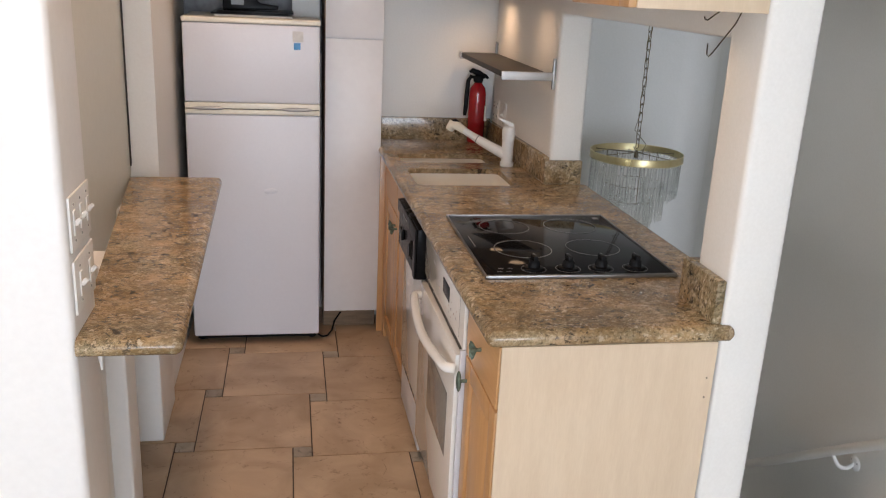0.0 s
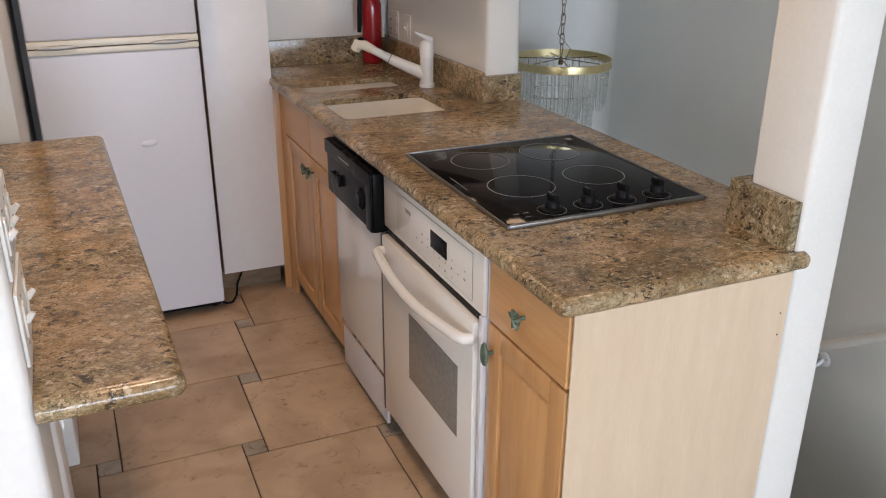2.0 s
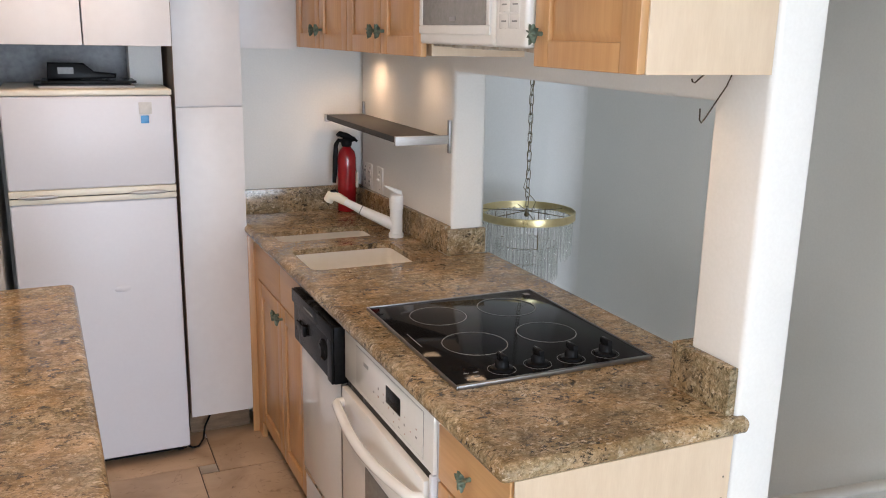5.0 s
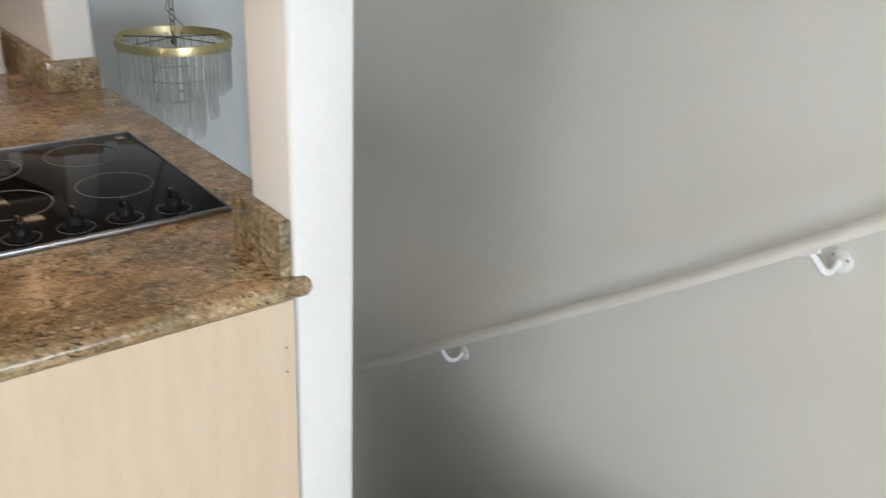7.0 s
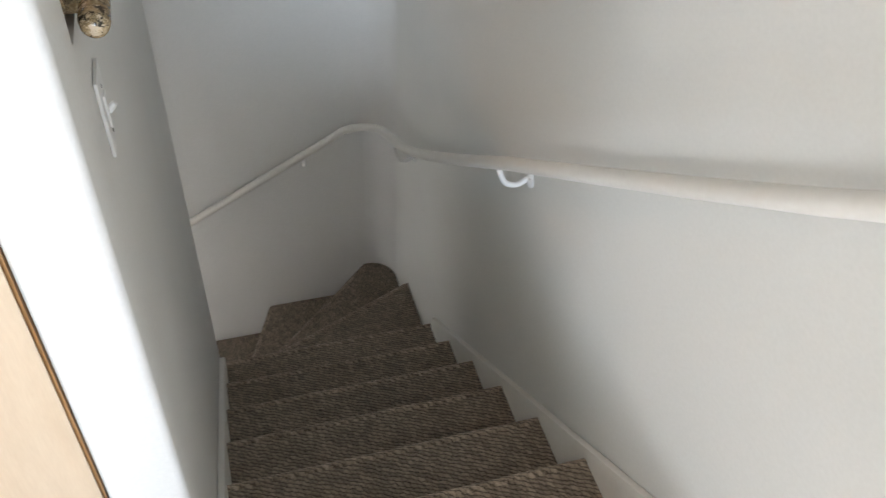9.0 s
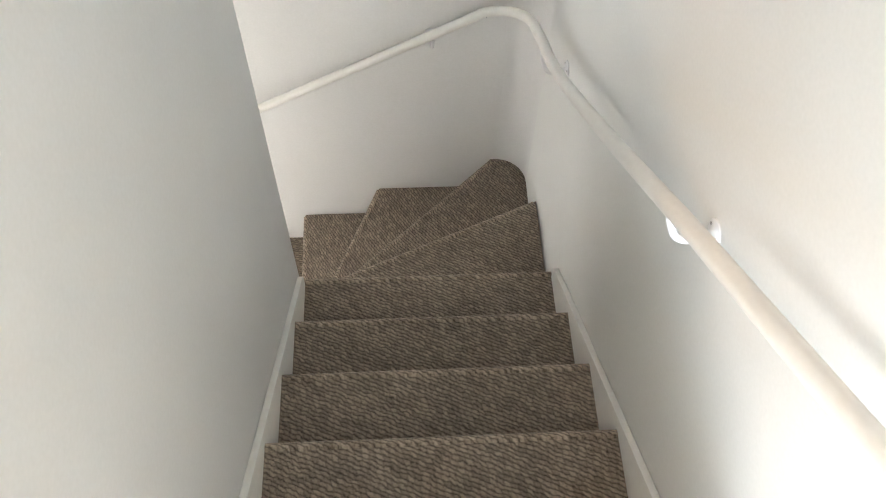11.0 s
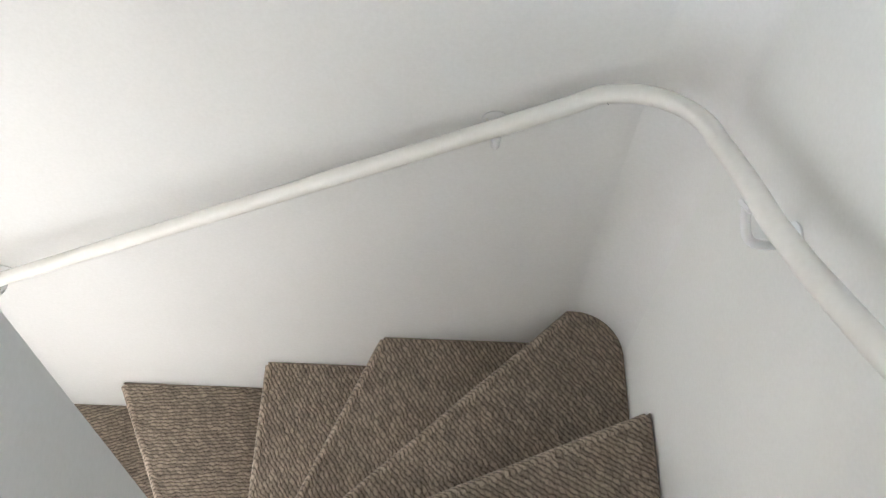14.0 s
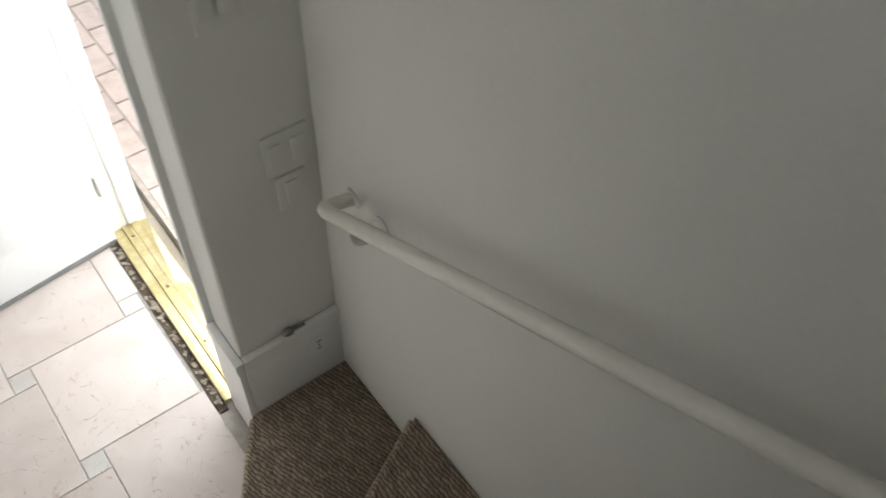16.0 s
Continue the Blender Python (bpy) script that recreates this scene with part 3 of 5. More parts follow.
# glazing of the living room
# window_2 is an added, unseen window that goes with the extra side light.
for name, b, lab in (("window_1", (-1.85, 1.55, -8.47, -8.41, 0.02, 2.2), "white framed sliding glass doors to daylight"), ("window_2", (-3.59, -3.53, -3.7, -1.5, 0.55, 2.1), "added white framed side window, out of view")):
    x0, x1, y0, y1, z0, z1 = b
    win = thing(name, ((x0 + x1) / 2, (y0 + y1) / 2, z0), lab, "window", kind="structure")
    long_x = x1 - x0 > y1 - y0
    f = 0.06
    bm = bmesh.new()
    if long_x:
        for a in (x0, (x0 + x1) / 2 - f / 2, x1 - f):
            box(a, a + f, y0, y1, z0, z1, 0.004, bm)
        for c in (z0, z1 - f):
            box(x0 + f, (x0 + x1) / 2 - f / 2, y0 + 0.002, y1 - 0.002, c, c + f, 0, bm), box((x0 + x1) / 2 + f / 2, x1 - f, y0 + 0.002, y1 - 0.002, c, c + f, 0, bm)
        pane = box(x0 + f, x1 - f, (y0 + y1) / 2 - 0.003, (y0 + y1) / 2 + 0.003, z0 + f, z1 - f)
    else:
        for a in (y0, (y0 + y1) / 2 - f / 2, y1 - f):
            box(x0, x1, a, a + f, z0, z1, 0.004, bm)
        for c in (z0, z1 - f):
            box(x0 + 0.002, x1 - 0.002, y0 + f, (y0 + y1) / 2 - f / 2, c, c + f, 0, bm), box(x0 + 0.002, x1 - 0.002, (y0 + y1) / 2 + f / 2, y1 - f, c, c + f, 0, bm)
        pane = box((x0 + x1) / 2 - 0.003, (x0 + x1) / 2 + 0.003, y0 + f, y1 - f, z0 + f, z1 - f)
    part("window_frame", bm, TRIM, win)
    part("pane", pane, PANE, win).visible_shadow = False

# floors: slab under the tiles
structure("floor_kitchen", cells("z", [-1.6, 0.44, STAIR_L - 0.001, STAIR_R - 0.001], [-2.42, TOP_Y - 0.02, 0.0, PIER_Y, 2.5295], {(2, 1), (2, 2), (2, 3), (1, 2), (1, 3)}, -0.208, -0.005), GROUT, "grey grout bed under the kitchen floor tiles", "floor", 0)
structure("floor_hall", box(-2.5, 0.36, 0.4, 2.05, HALL_Z - 0.1, HALL_Z - 0.004), PALE_GROUT, "grout bed under the entry hall tiles", "floor", 0)

# baseboard and stair skirting
structure("baseboard_landing", box(STAIR_R - 0.014, STAIR_R - 0.001, -5.3, TOP_Y - 0.004, 0.0, 0.075, 0.003), TRIM, "low white baseboard on the landing", "baseboard")
for name, x0, x1 in (("skirting_east", 1.5815, STAIR_R - 0.001), ("skirting_west", STAIR_L + 0.001, 0.7045)):
    bm = bmesh.new()
    y_end = TOP_Y + 7 * RUN - 0.02
    prof = [(TOP_Y - 0.01, 0.045), (y_end, -RISE / RUN * (y_end - TOP_Y) + 0.045), (y_end, -7 * RISE - 0.12), (TOP_Y + 5.2 * RUN, -6.6 * RISE), (TOP_Y - 0.01, -0.42)]
    a = [bm.verts.new((x0, y, z)) for y, z in prof]
    b = [bm.verts.new((x1, y, z)) for y, z in prof]
    bm.faces.new(a), bm.faces.new(b[::-1])
    for i in range(5):
        bm.faces.new((a[i], a[(i + 1) % 5], b[(i + 1) % 5], b[i]))
    bmesh.ops.recalc_face_normals(bm, faces=bm.faces)
    top = [e for e in bm.edges if all(abs(v.co.z - (-RISE / RUN * (v.co.y - TOP_Y) + 0.045)) < 0.02 for v in e.verts)]
    bmesh.ops.bevel(bm, geom=top, offset=0.005, segments=2, profile=0.5, affect="EDGES")
    structure(name, bm, RAIL, "cream painted stair skirting board along the steps", "skirting")
bm = box(-0.3065, -0.290, 2.0425, FAR_Y - 0.001, -2.72, -2.322, 0.002)
box(-0.3065, -0.284, 2.0425, FAR_Y - 0.001, -2.322, -2.286, 0.005, bm)
box(-0.3065, -0.2870, 2.0425, FAR_Y - 0.001, -2.342, -2.3225, 0.004, bm)
structure("baseboard_entry", bm, TRIM, "tall white moulded baseboard above the lowest step", "baseboard")
bm = box(-0.4595, -0.290, 2.022, 2.0425, HALL_Z, -2.322, 0.002)
box(-0.4595, -0.284, 2.016, 2.0425, -2.322, -2.286, 0.005, bm)
box(-0.4595, -0.2870, 2.019, 2.0425, -2.342, -2.3225, 0.004, bm)
structure("baseboard_entry_end", bm, TRIM, "tall white baseboard returning round the wall end", "baseboard")

# stairs
stairs = thing("carpeted_stairs", (1.15, 0.5, HALL_Z), "winding stair covered in brown loop-pile carpet", "stairs", kind="structure")
for k in range(1, 8):
    y0, y1 = TOP_Y + RUN * (k - 1) - 0.02, TOP_Y + RUN * k
    bm = box(0.7, 1.584, y0, y1, -RISE * (k + 2), -RISE * k)
    edges = [e for e in bm.edges if all(abs(v.co.z + RISE * k) < 1e-5 and abs(v.co.y - y1) < 1e-5 for v in e.verts)]
    bmesh.ops.bevel(bm, geom=edges, offset=0.022, segments=4, profile=0.5, affect="EDGES")
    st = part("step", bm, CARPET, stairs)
    part("nosing", tube([(0.7, y1 - 0.008, -RISE * k - 0.011), (1.584, y1 - 0.008, -RISE * k - 0.011)], 0.0145, None, 12), LIT_CARPET, st, "carpet edge coloured paler for the light it catches")
Y7 = TOP_Y + 7 * RUN
XW, YW = STAIR_R - 0.004, FAR_Y - 0.001
arc = [(STAIR_R - R + (R - 0.001) * math.cos(a), FAR_Y - R + (R - 0.001) * math.sin(a)) for a in [i * math.pi / 2 / 8 for i in range(9)]]
WINDERS = [
    [(STAIR_L + 0.001, Y7 - 0.02), (XW, Y7 - 0.02), (XW, 1.972), (0.69, 1.580), (0.684, 1.552)],
    [(0.672, 1.56), (1.0, 1.68), (XW, 1.945)] + arc + [(1.455, YW), (0.668, 1.60), (0.655, 1.558)],
    [(0.668, 1.565), (1.48, 2.32), (1.48, YW), (0.948, YW), (0.655, 1.625), (0.64, 1.558)],
    [(0.645, 1.575), (0.965, YW), (0.582, YW), (0.592, 1.62), (0.57, 1.558)],
    [(0.62, 1.558), (0.60, YW), (0.08, YW), (0.45, 1.61), (0.44, 1.558)],
    [(0.49, 1.558), (0.10, YW), (-0.289, YW), (-0.289, 2.036), (-0.285, 2.022), (0.35, 1.57), (0.35, 1.558)],
]
NOSINGS = [((0.692, 1.574), (1.588, 1.958)), ((0.672, 1.596), (1.458, 2.332)), ((0.658, 1.628), (0.948, 2.336)), ((0.598, 1.62), (0.588, 2.337)), ((0.455, 1.612), (0.088, 2.337)), ((0.34, 1.585), (-0.275, 2.022))]
PILE_TURN = (-4, -24, -32, -32, 30, 44)
for i, outline in enumerate(WINDERS):
    z = -RISE * (8 + i)
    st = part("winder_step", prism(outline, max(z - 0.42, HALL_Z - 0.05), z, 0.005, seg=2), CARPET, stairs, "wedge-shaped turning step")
    st.data.transform(Matrix.Rotation(radians(-PILE_TURN[i]), 4, "Z"))
    st.rotation_euler.z = radians(PILE_TURN[i])
    a, b = Vector((*NOSINGS[i][0], z - 0.011)), Vector((*NOSINGS[i][1], z - 0.011))
    nose = part("nosing", tube([a, (a + b) / 2, b], 0.0145, None, 12), LIT_CARPET, st, "carpet edge coloured paler for the light it catches")
    nose.data.transform(Matrix.Rotation(radians(-PILE_TURN[i]), 4, "Z"))
structure("stair_mass", box(0.70, 1.583, TOP_Y + 0.02, Y7, HALL_Z, -RISE * 9 - 0.05), DARK_VOID, "closed underside of the stair", "stairs")

# ---- kitchen: worktop and what is set in it ----
TOPZ = 0.92


def granite_slab(front_x, back_x, near_y, far_y, holes_cells=None, near_round=True):
    """Worktop with a full bullnose on the front and near edges."""
    r = 0.02
    xs, ys, holes = [front_x + r, back_x], [near_y + r, far_y], set()
    if holes_cells:
        hx, hys = holes_cells
        xs = [front_x + r, *hx, back_x, 0.715]
        ys = [near_y + r, 0.1945, *[v for p in hys for v in p], far_y]
        ys.insert(3, 1.4375)
        ys.sort()
        for p in hys:
            for j, y in enumerate(ys[:-1]):
                if p[0] <= y < p[1]:
                    holes.add((1, j))
        holes |= {(3, j) for j, y in enumerate(ys[:-1]) if y < 0.19 or y > 1.43}
    bm = cells("z", xs, ys, holes, TOPZ - (r if holes_cells else 2 * r), TOPZ)
    if holes_cells:
        # rounded corners of the sink openings
        for y0, y1 in holes_cells[1]:
            for cx, sx in ((hx[0], 1), (hx[1], -1)):
                for cy, sy in ((y0, 1), (y1, -1)):
                    q = 0.032
                    arc = [(cx + sx * q * (1 - math.sin(a)), cy + sy * q * (1 - math.cos(a))) for a in [i * math.pi / 12 for i in range(7)]]
                    prism([(cx, cy)] + (arc if sx * sy < 0 else arc[::-1]), TOPZ - r, TOPZ, 0.0, bm)
    prof = [(-r * math.sin(a), r * math.cos(a)) for a in [i * math.pi / 8 for i in range(9)]]

    def strip(p, q, outward):
        rows = []
        for end in (p, q):
            rows.append([bm.verts.new(Vector(end) + Vector(outward) * -u + Vector((0, 0, w))) for u, w in prof])
        for i in range(8):
            bm.faces.new((rows[0][i], rows[0][i + 1], rows[1][i + 1], rows[1][i]))
    zc = TOPZ - r
    strip((front_x + r, near_y + r, zc), (front_x + r, far_y, zc), (-1, 0, 0))
    strip((front_x + r, near_y + r, zc), (back_x, near_y + r, zc), (0, -1, 0))
    rows = []
    for k in range(7):
        a = k * math.pi / 12
        rows.append([bm.verts.new((front_x + r + u * math.cos(a), near_y + r + u * math.sin(a), zc + w)) for u, w in prof])
    for p, q in zip(rows, rows[1:]):
        for i in range(8):
            bm.faces.new((p[i], p[i + 1], q[i + 1], q[i]))
    # close the far end of the bullnose
    cap = [bm.verts.new((front_x + r + u, far_y, zc + w)) for u, w in prof]
    bm.faces.new(cap)
    capb = [bm.verts.new((back_x, near_y + r + u, zc + w)) for u, w in prof]
    bm.faces.new(capb)
    bmesh.ops.remove_doubles(bm, verts=bm.verts, dist=0.0004)
    return bm


worktop = thing("granite_worktop", (0.27, 1.0, TOPZ - 0.04), "polished golden-brown granite worktop with bullnose edge", "worktop")
part("slab", skewed(granite_slab(-0.012, 0.554, -0.018, 2.389, ((0.050, 0.435), ((1.404, 1.70), (1.826, 2.008))))), GRANITE, worktop, smooth=50)
part("bullnose_end", tube([(0.538, 0.0025, TOPZ - 0.02), (0.575, 0.0, TOPZ - 0.02), (0.584, 0.0, TOPZ - 0.02)], [0.0195, 0.0195, 0.012], sides=16), GRANITE, worktop, smooth=50)
part("ledge_edge", skewed(tube([(0.715, 0.148, TOPZ - 0.02), (0.715, 0.151, TOPZ - 0.02), (0.715, 0.158, TOPZ - 0.02), (0.715, 0.17, TOPZ - 0.02), (0.715, 1.4375, TOPZ - 0.02)], [0.006, 0.013, 0.0175, 0.0199, 0.0199], sides=20), 0.014), GRANITE, worktop, "rounded granite edge over the stairwell", 50)
for nm, b in (("backsplash", (-0.028, 0.553, 2.369, 2.3895, TOPZ + 0.0005, 1.026)), ("side_splash", (0.534, 0.556, 1.462, 2.368, TOPZ + 0.0005, 1.022)),
              ("splash_return", (0.533, 0.684, 1.438, 1.4605, TOPZ + 0.0005, 1.012)), ("end_splash", (0.533, 0.555, 0.006, 0.1615, TOPZ + 0.0005, 1.026)),
              ("end_splash_return", (0.533, 0.684, 0.1625, 0.194, TOPZ + 0.0005, 1.026))):
    bm = box(*b, 0.002)
    if nm in ("side_splash", "backsplash"):
        for v in bm.verts:
            if v.co.x > 0.4:
                v.co.x -= 0.034 * max(0, v.co.y - 1.46)
    part(nm, bm, GRANITE, worktop)

sink = thing("double_sink", (0.25, 1.7, 0.72), "cream enamelled double-bowl sink under the granite", "sink")


def rounded_loop(bm, x0, x1, y0, y1, r, z):
    out = []
    for cx, cy, a0 in ((x1 - r, y1 - r, 0), (x0 + r, y1 - r, 90), (x0 + r, y0 + r, 180), (x1 - r, y0 + r, 270)):
        for i in range(6):
            a = radians(a0 + i * 18)
            out.append(bm.verts.new((cx + r * math.cos(a), cy + r * math.sin(a), z)))
    return out


for y0, y1 in ((1.398, 1.706), (1.820, 2.014)):
    bm = bmesh.new()
    x0, x1, zt, zb = 0.0495, 0.441, TOPZ - 0.0205, 0.755
    shape = [(0.0, 0.036, zt), (0.004, 0.036, zb + 0.035), (0.016, 0.045, zb + 0.012), (0.034, 0.05, zb + 0.002), (0.06, 0.05, zb),
             (0.06, 0.05, zb - 0.008), (0.01, 0.045, zb + 0.004), (-0.006, 0.036, zb + 0.035), (-0.007, 0.036, zt)]
    loops = [rounded_loop(bm, x0 + i, x1 - i, y0 + i, y1 - i, r, z) for i, r, z in shape]
    for a, b in zip(loops, loops[1:] + loops[:1]):
        if a is loops[4] or a is loops[5]:
            bm.faces.new(a if a is loops[4] else a[::-1])
            if a is loops[4]:
                continue
        for k in range(24):
            bm.faces.new((a[k], a[(k + 1) % 24], b[(k + 1) % 24], b[k]))
    bowl = part("bowl", skewed(bm), SINKWARE, sink, smooth=50)
    part("drain", skewed(lathe([(0.0, 0.0005), (0.04, 0.0005), (0.04, 0.004), (0.03, 0.002), (0.0, 0.002)], (0.25, (y0 + y1) / 2, zb))), STEEL, bowl, "steel drain ring")

faucet = thing("kitchen_faucet", (0.465, 1.772, TOPZ), "white pull-out kitchen faucet with lever handle", "faucet")
part("body", lathe([(0.0, 0.0005), (0.0285, 0.0005), (0.0285, 0.016), (0.0245, 0.0175), (0.0245, 0.108), (0.0235, 0.109), (0.0235, 0.111), (0.0265, 0.112), (0.0275, 0.150), (0.025, 0.166), (0.016, 0.172), (0.0, 0.173)], (0.465, 1.772, TOPZ), sides=32), WHITE_PLASTIC, faucet, smooth=40)
part("spout", tube([(0.465, 1.772, 0.962), (0.437, 1.790, 0.977), (0.36, 1.845, 1.013), (0.33, 1.868, 1.030), (0.285, 1.905, 1.054)], [0.022, 0.0225, 0.0185, 0.0150, 0.0140], sides=18), WHITE_PLASTIC, faucet, smooth=60)
part("joint_ring", tube([(0.352, 1.851, 1.018), (0.349, 1.853, 1.0195)], 0.0186, sides=18), MARK, faucet, "thin grey joint ring")
head = part("spray_head", tube([(0.30, 1.893, 1.047), (0.268, 1.919, 1.066), (0.252, 1.932, 1.066), (0.243, 1.94, 1.045)], [0.016, 0.019, 0.022, 0.019], sides=16), CREAM, faucet, "yellowed cream spray head", 60)
part("button", tube([(0.275, 1.914, 1.078), (0.262, 1.924, 1.084), (0.252, 1.932, 1.083)], [0.006, 0.010, 0.006], sides=10), BLACK, head, "black spray button")
lv = box(-0.070, 0.024, -0.0165, 0.0165, -0.012, 0.010, 0.004, seg=3)
for v in lv.verts:
    v.co.x *= 0.72
    u = max(0.0, -v.co.x) / 0.050
    v.co.y *= 1 - 0.45 * u
    v.co.z = v.co.z * (1 - 0.72 * min(1, u * 1.5)) + 0.030 * u
    v.co = Vector((0.466, 1.772, 1.094)) + v.co
part("lever", lv, WHITE_PLASTIC, faucet, smooth=50)

cooktop = thing("electric_cooktop", (0.325, 0.64, TOPZ), "black ceramic-glass cooktop with steel rim and four knobs", "cooktop")
glass_top = part("glass", box(0.0645, 0.5895, 0.345, 0.9435, TOPZ + 0.0005, TOPZ + 0.008, 0.002), BLACK_GLASS, cooktop)
bm = bmesh.new()
for b in ((0.06, 0.0645, 0.334, 0.948), (0.5895, 0.594, 0.334, 0.948), (0.0645, 0.5895, 0.334, 0.345), (0.0645, 0.5895, 0.9435, 0.948)):
    box(*b, TOPZ + 0.0005, TOPZ + 0.0105, 0.002, bm)
part("rim", bm, RIM_STEEL, cooktop, "brushed steel rim")
for cx, cy, r in ((0.222, 0.808, 0.079), (0.44, 0.815, 0.084), (0.222, 0.575, 0.084), (0.438, 0.585, 0.079)):
    part("burner_ring", ring((cx, cy, TOPZ + 0.0082), r, 0.0011), MARK, glass_top, "thin printed burner ring")
for cx in (0.205, 0.302, 0.396, 0.495):
    knob = part("knob", lathe([(0.0, 0.001), (0.027, 0.001), (0.027, 0.006), (0.017, 0.008), (0.016, 0.022), (0.013, 0.026), (0.0, 0.026)], (cx, 0.395, TOPZ + 0.008), sides=24), BLACK, cooktop, "black control knob")
    part("grip", box(cx - 0.0065, cx + 0.0065, 0.377, 0.413, TOPZ + 0.0335, TOPZ + 0.047, 0.003), BLACK, knob)
    part("pointer", box(cx - 0.001, cx + 0.001, 0.402, 0.412, TOPZ + 0.0472, TOPZ + 0.0478), MARK, knob, "pale pointer mark")
    part("dial_ring", ring((cx, 0.395, TOPZ + 0.0082), 0.034, 0.0005), MARK, glass_top, "fine printed dial ring")
for i, cx in enumerate((0.10, 0.125, 0.108, 0.133)):
    part("symbol", box(cx, cx + 0.014, 0.375 + 0.024 * (i // 2), 0.3785 + 0.024 * (i // 2), TOPZ + 0.0082, TOPZ + 0.0088), MARK, glass_top, "small printed symbol")
part("printed_line", box(0.085, 0.087, 0.60, 0.70, TOPZ + 0.0082, TOPZ + 0.0088), MARK, glass_top, "fine printed line")
part("emblem", box(0.548, 0.566, 0.895, 0.915, TOPZ + 0.0082, TOPZ + 0.0088), MARK, glass_top, "small pale emblem")

# ---- cabinets and appliances ----
FX = 0.022


def star_knob(parent, x, y, z, facing=-1):
    """A cast knob: a stem that opens into a ragged star of eight rays."""
    bm = bmesh.new()
    rows = []
    for r, d, amp in ((0.005, 0.0, 0), (0.005, 0.012, 0), (0.012, 0.017, 0.9), (0.014, 0.022, 1.0), (0.008, 0.027, 0.5), (0.003, 0.030, 0)):
        row = []
        for k in range(32):
            a = k * math.tau / 32 + 0.3
            w = max(0.0, math.cos(8 * (a - 0.3))) ** 1.5
            q = r * (1 - 0.25 * amp) + amp * w * (0.013 + 0.003 * math.sin(3 * a))
            row.append(bm.verts.new((x + facing * (d + 0.004 * amp * w), y + q * math.cos(a), z + q * math.sin(a))))
        rows.append(row)
    for p, q in zip(rows, rows[1:]):
        for k in range(32):
            bm.faces.new((p[k], p[(k + 1) % 32], q[(k + 1) % 32], q[k]))
    bm.faces.new(rows[0]), bm.faces.new(rows[-1])
    bmesh.ops.recalc_face_normals(bm, faces=bm.faces)
    return part("knob", skewed(bm), PATINA, parent, "green patina star-shaped knob")


def leaf_knob(parent, x, y, z):
    bm = tube([(x, y, z), (x - 0.018, y, z)], 0.005, None, 8)
    own = bmesh.new()
    bmesh.ops.create_uvsphere(own, u_segments=14, v_segments=8, radius=1)
    for v in own.verts:
        v.co = (x - 0.022 + v.co.x * 0.007, y + v.co.y * (0.016 - 0.005 * v.co.z), z + v.co.z * 0.030)
    join(bm, own)
    return part("knob", skewed(bm), PATINA, parent, "green patina leaf-shaped knob")


def panel_door(name, parent, x, y0, y1, z0, z1, t=0.019, frame_w=0.055, label=""):
    """Framed door with a raised centre panel, facing the kitchen aisle; x: its face."""
    bm = bmesh.new()
    for a, b in ((y0, y0 + frame_w), (y1 - frame_w, y1)):
        box(x, x + t, a, b, z0, z1, 0.004, bm)
    for c, d in ((z0, z0 + frame_w), (z1 - frame_w, z1)):
        box(x + 0.0004, x + t, y0 + frame_w, y1 - frame_w, c, d, 0.003, bm)
    door = part(name, skewed(bm), MAPLE, parent, label)
    own = box(x + 0.003, x + t - 0.003, y0 + frame_w - 0.002, y1 - frame_w + 0.002, z0 + frame_w - 0.002, z1 - frame_w + 0.002)
    face = [f for f in own.faces if all(abs(v.co.x - (x + 0.003)) < 1e-5 for v in f.verts)]
    bmesh.ops.translate(own, verts=list({v for f in face for v in f.verts}), vec=(0.009, 0, 0))
    out = bmesh.ops.inset_individual(own, faces=face, thickness=0.012)
    out = bmesh.ops.inset_individual(own, faces=face, thickness=0.022)
    bmesh.ops.translate(own, verts=list({v for f in face for v in f.verts}), vec=(-0.008, 0, 0))
    part("raised_panel", skewed(own), MAPLE, door)
    return door


def slab_front(name, parent, x, y0, y1, z0, z1, material=None, label=""):
    return part(name, skewed(box(x, x + 0.019, y0, y1, z0, z1, 0.005, seg=3)), material or MAPLE_FLAT, parent, label)


# drawer cabinet at the end of the run
cab = thing("drawer_base_cabinet", (0.28, 0.16, 0), "maple base cabinet with one drawer above a door", "cabinet")
part("carcass", skewed(box(FX + 0.02, 0.5545, 0.006, 0.333, 0.085, 0.879)), MAPLE, cab)
part("end_panel", box(FX + 0.004, 0.551, -0.004, -0.0005, 0.0, 0.879), VENEER, cab, "pale maple veneer end panel with two nail holes")
part("plinth", skewed(box(0.075, 0.5545, 0.006, 0.333, 0.0, 0.084)), TOE, cab)
dr = slab_front("drawer_front", cab, FX, 0.006, 0.331, 0.715, 0.873)
star_knob(dr, FX, 0.172, 0.795)
dd = panel_door("door", cab, FX, 0.006, 0.331, 0.10, 0.709)
leaf_knob(dd, FX, 0.305, 0.645)
for z in (0.786, 0.735):
    part("nail_hole", tube([(0.534, -0.0035, z), (0.534, -0.0048, z)], 0.0022, None, 8), DARK_VOID, cab, "tiny dark nail hole")

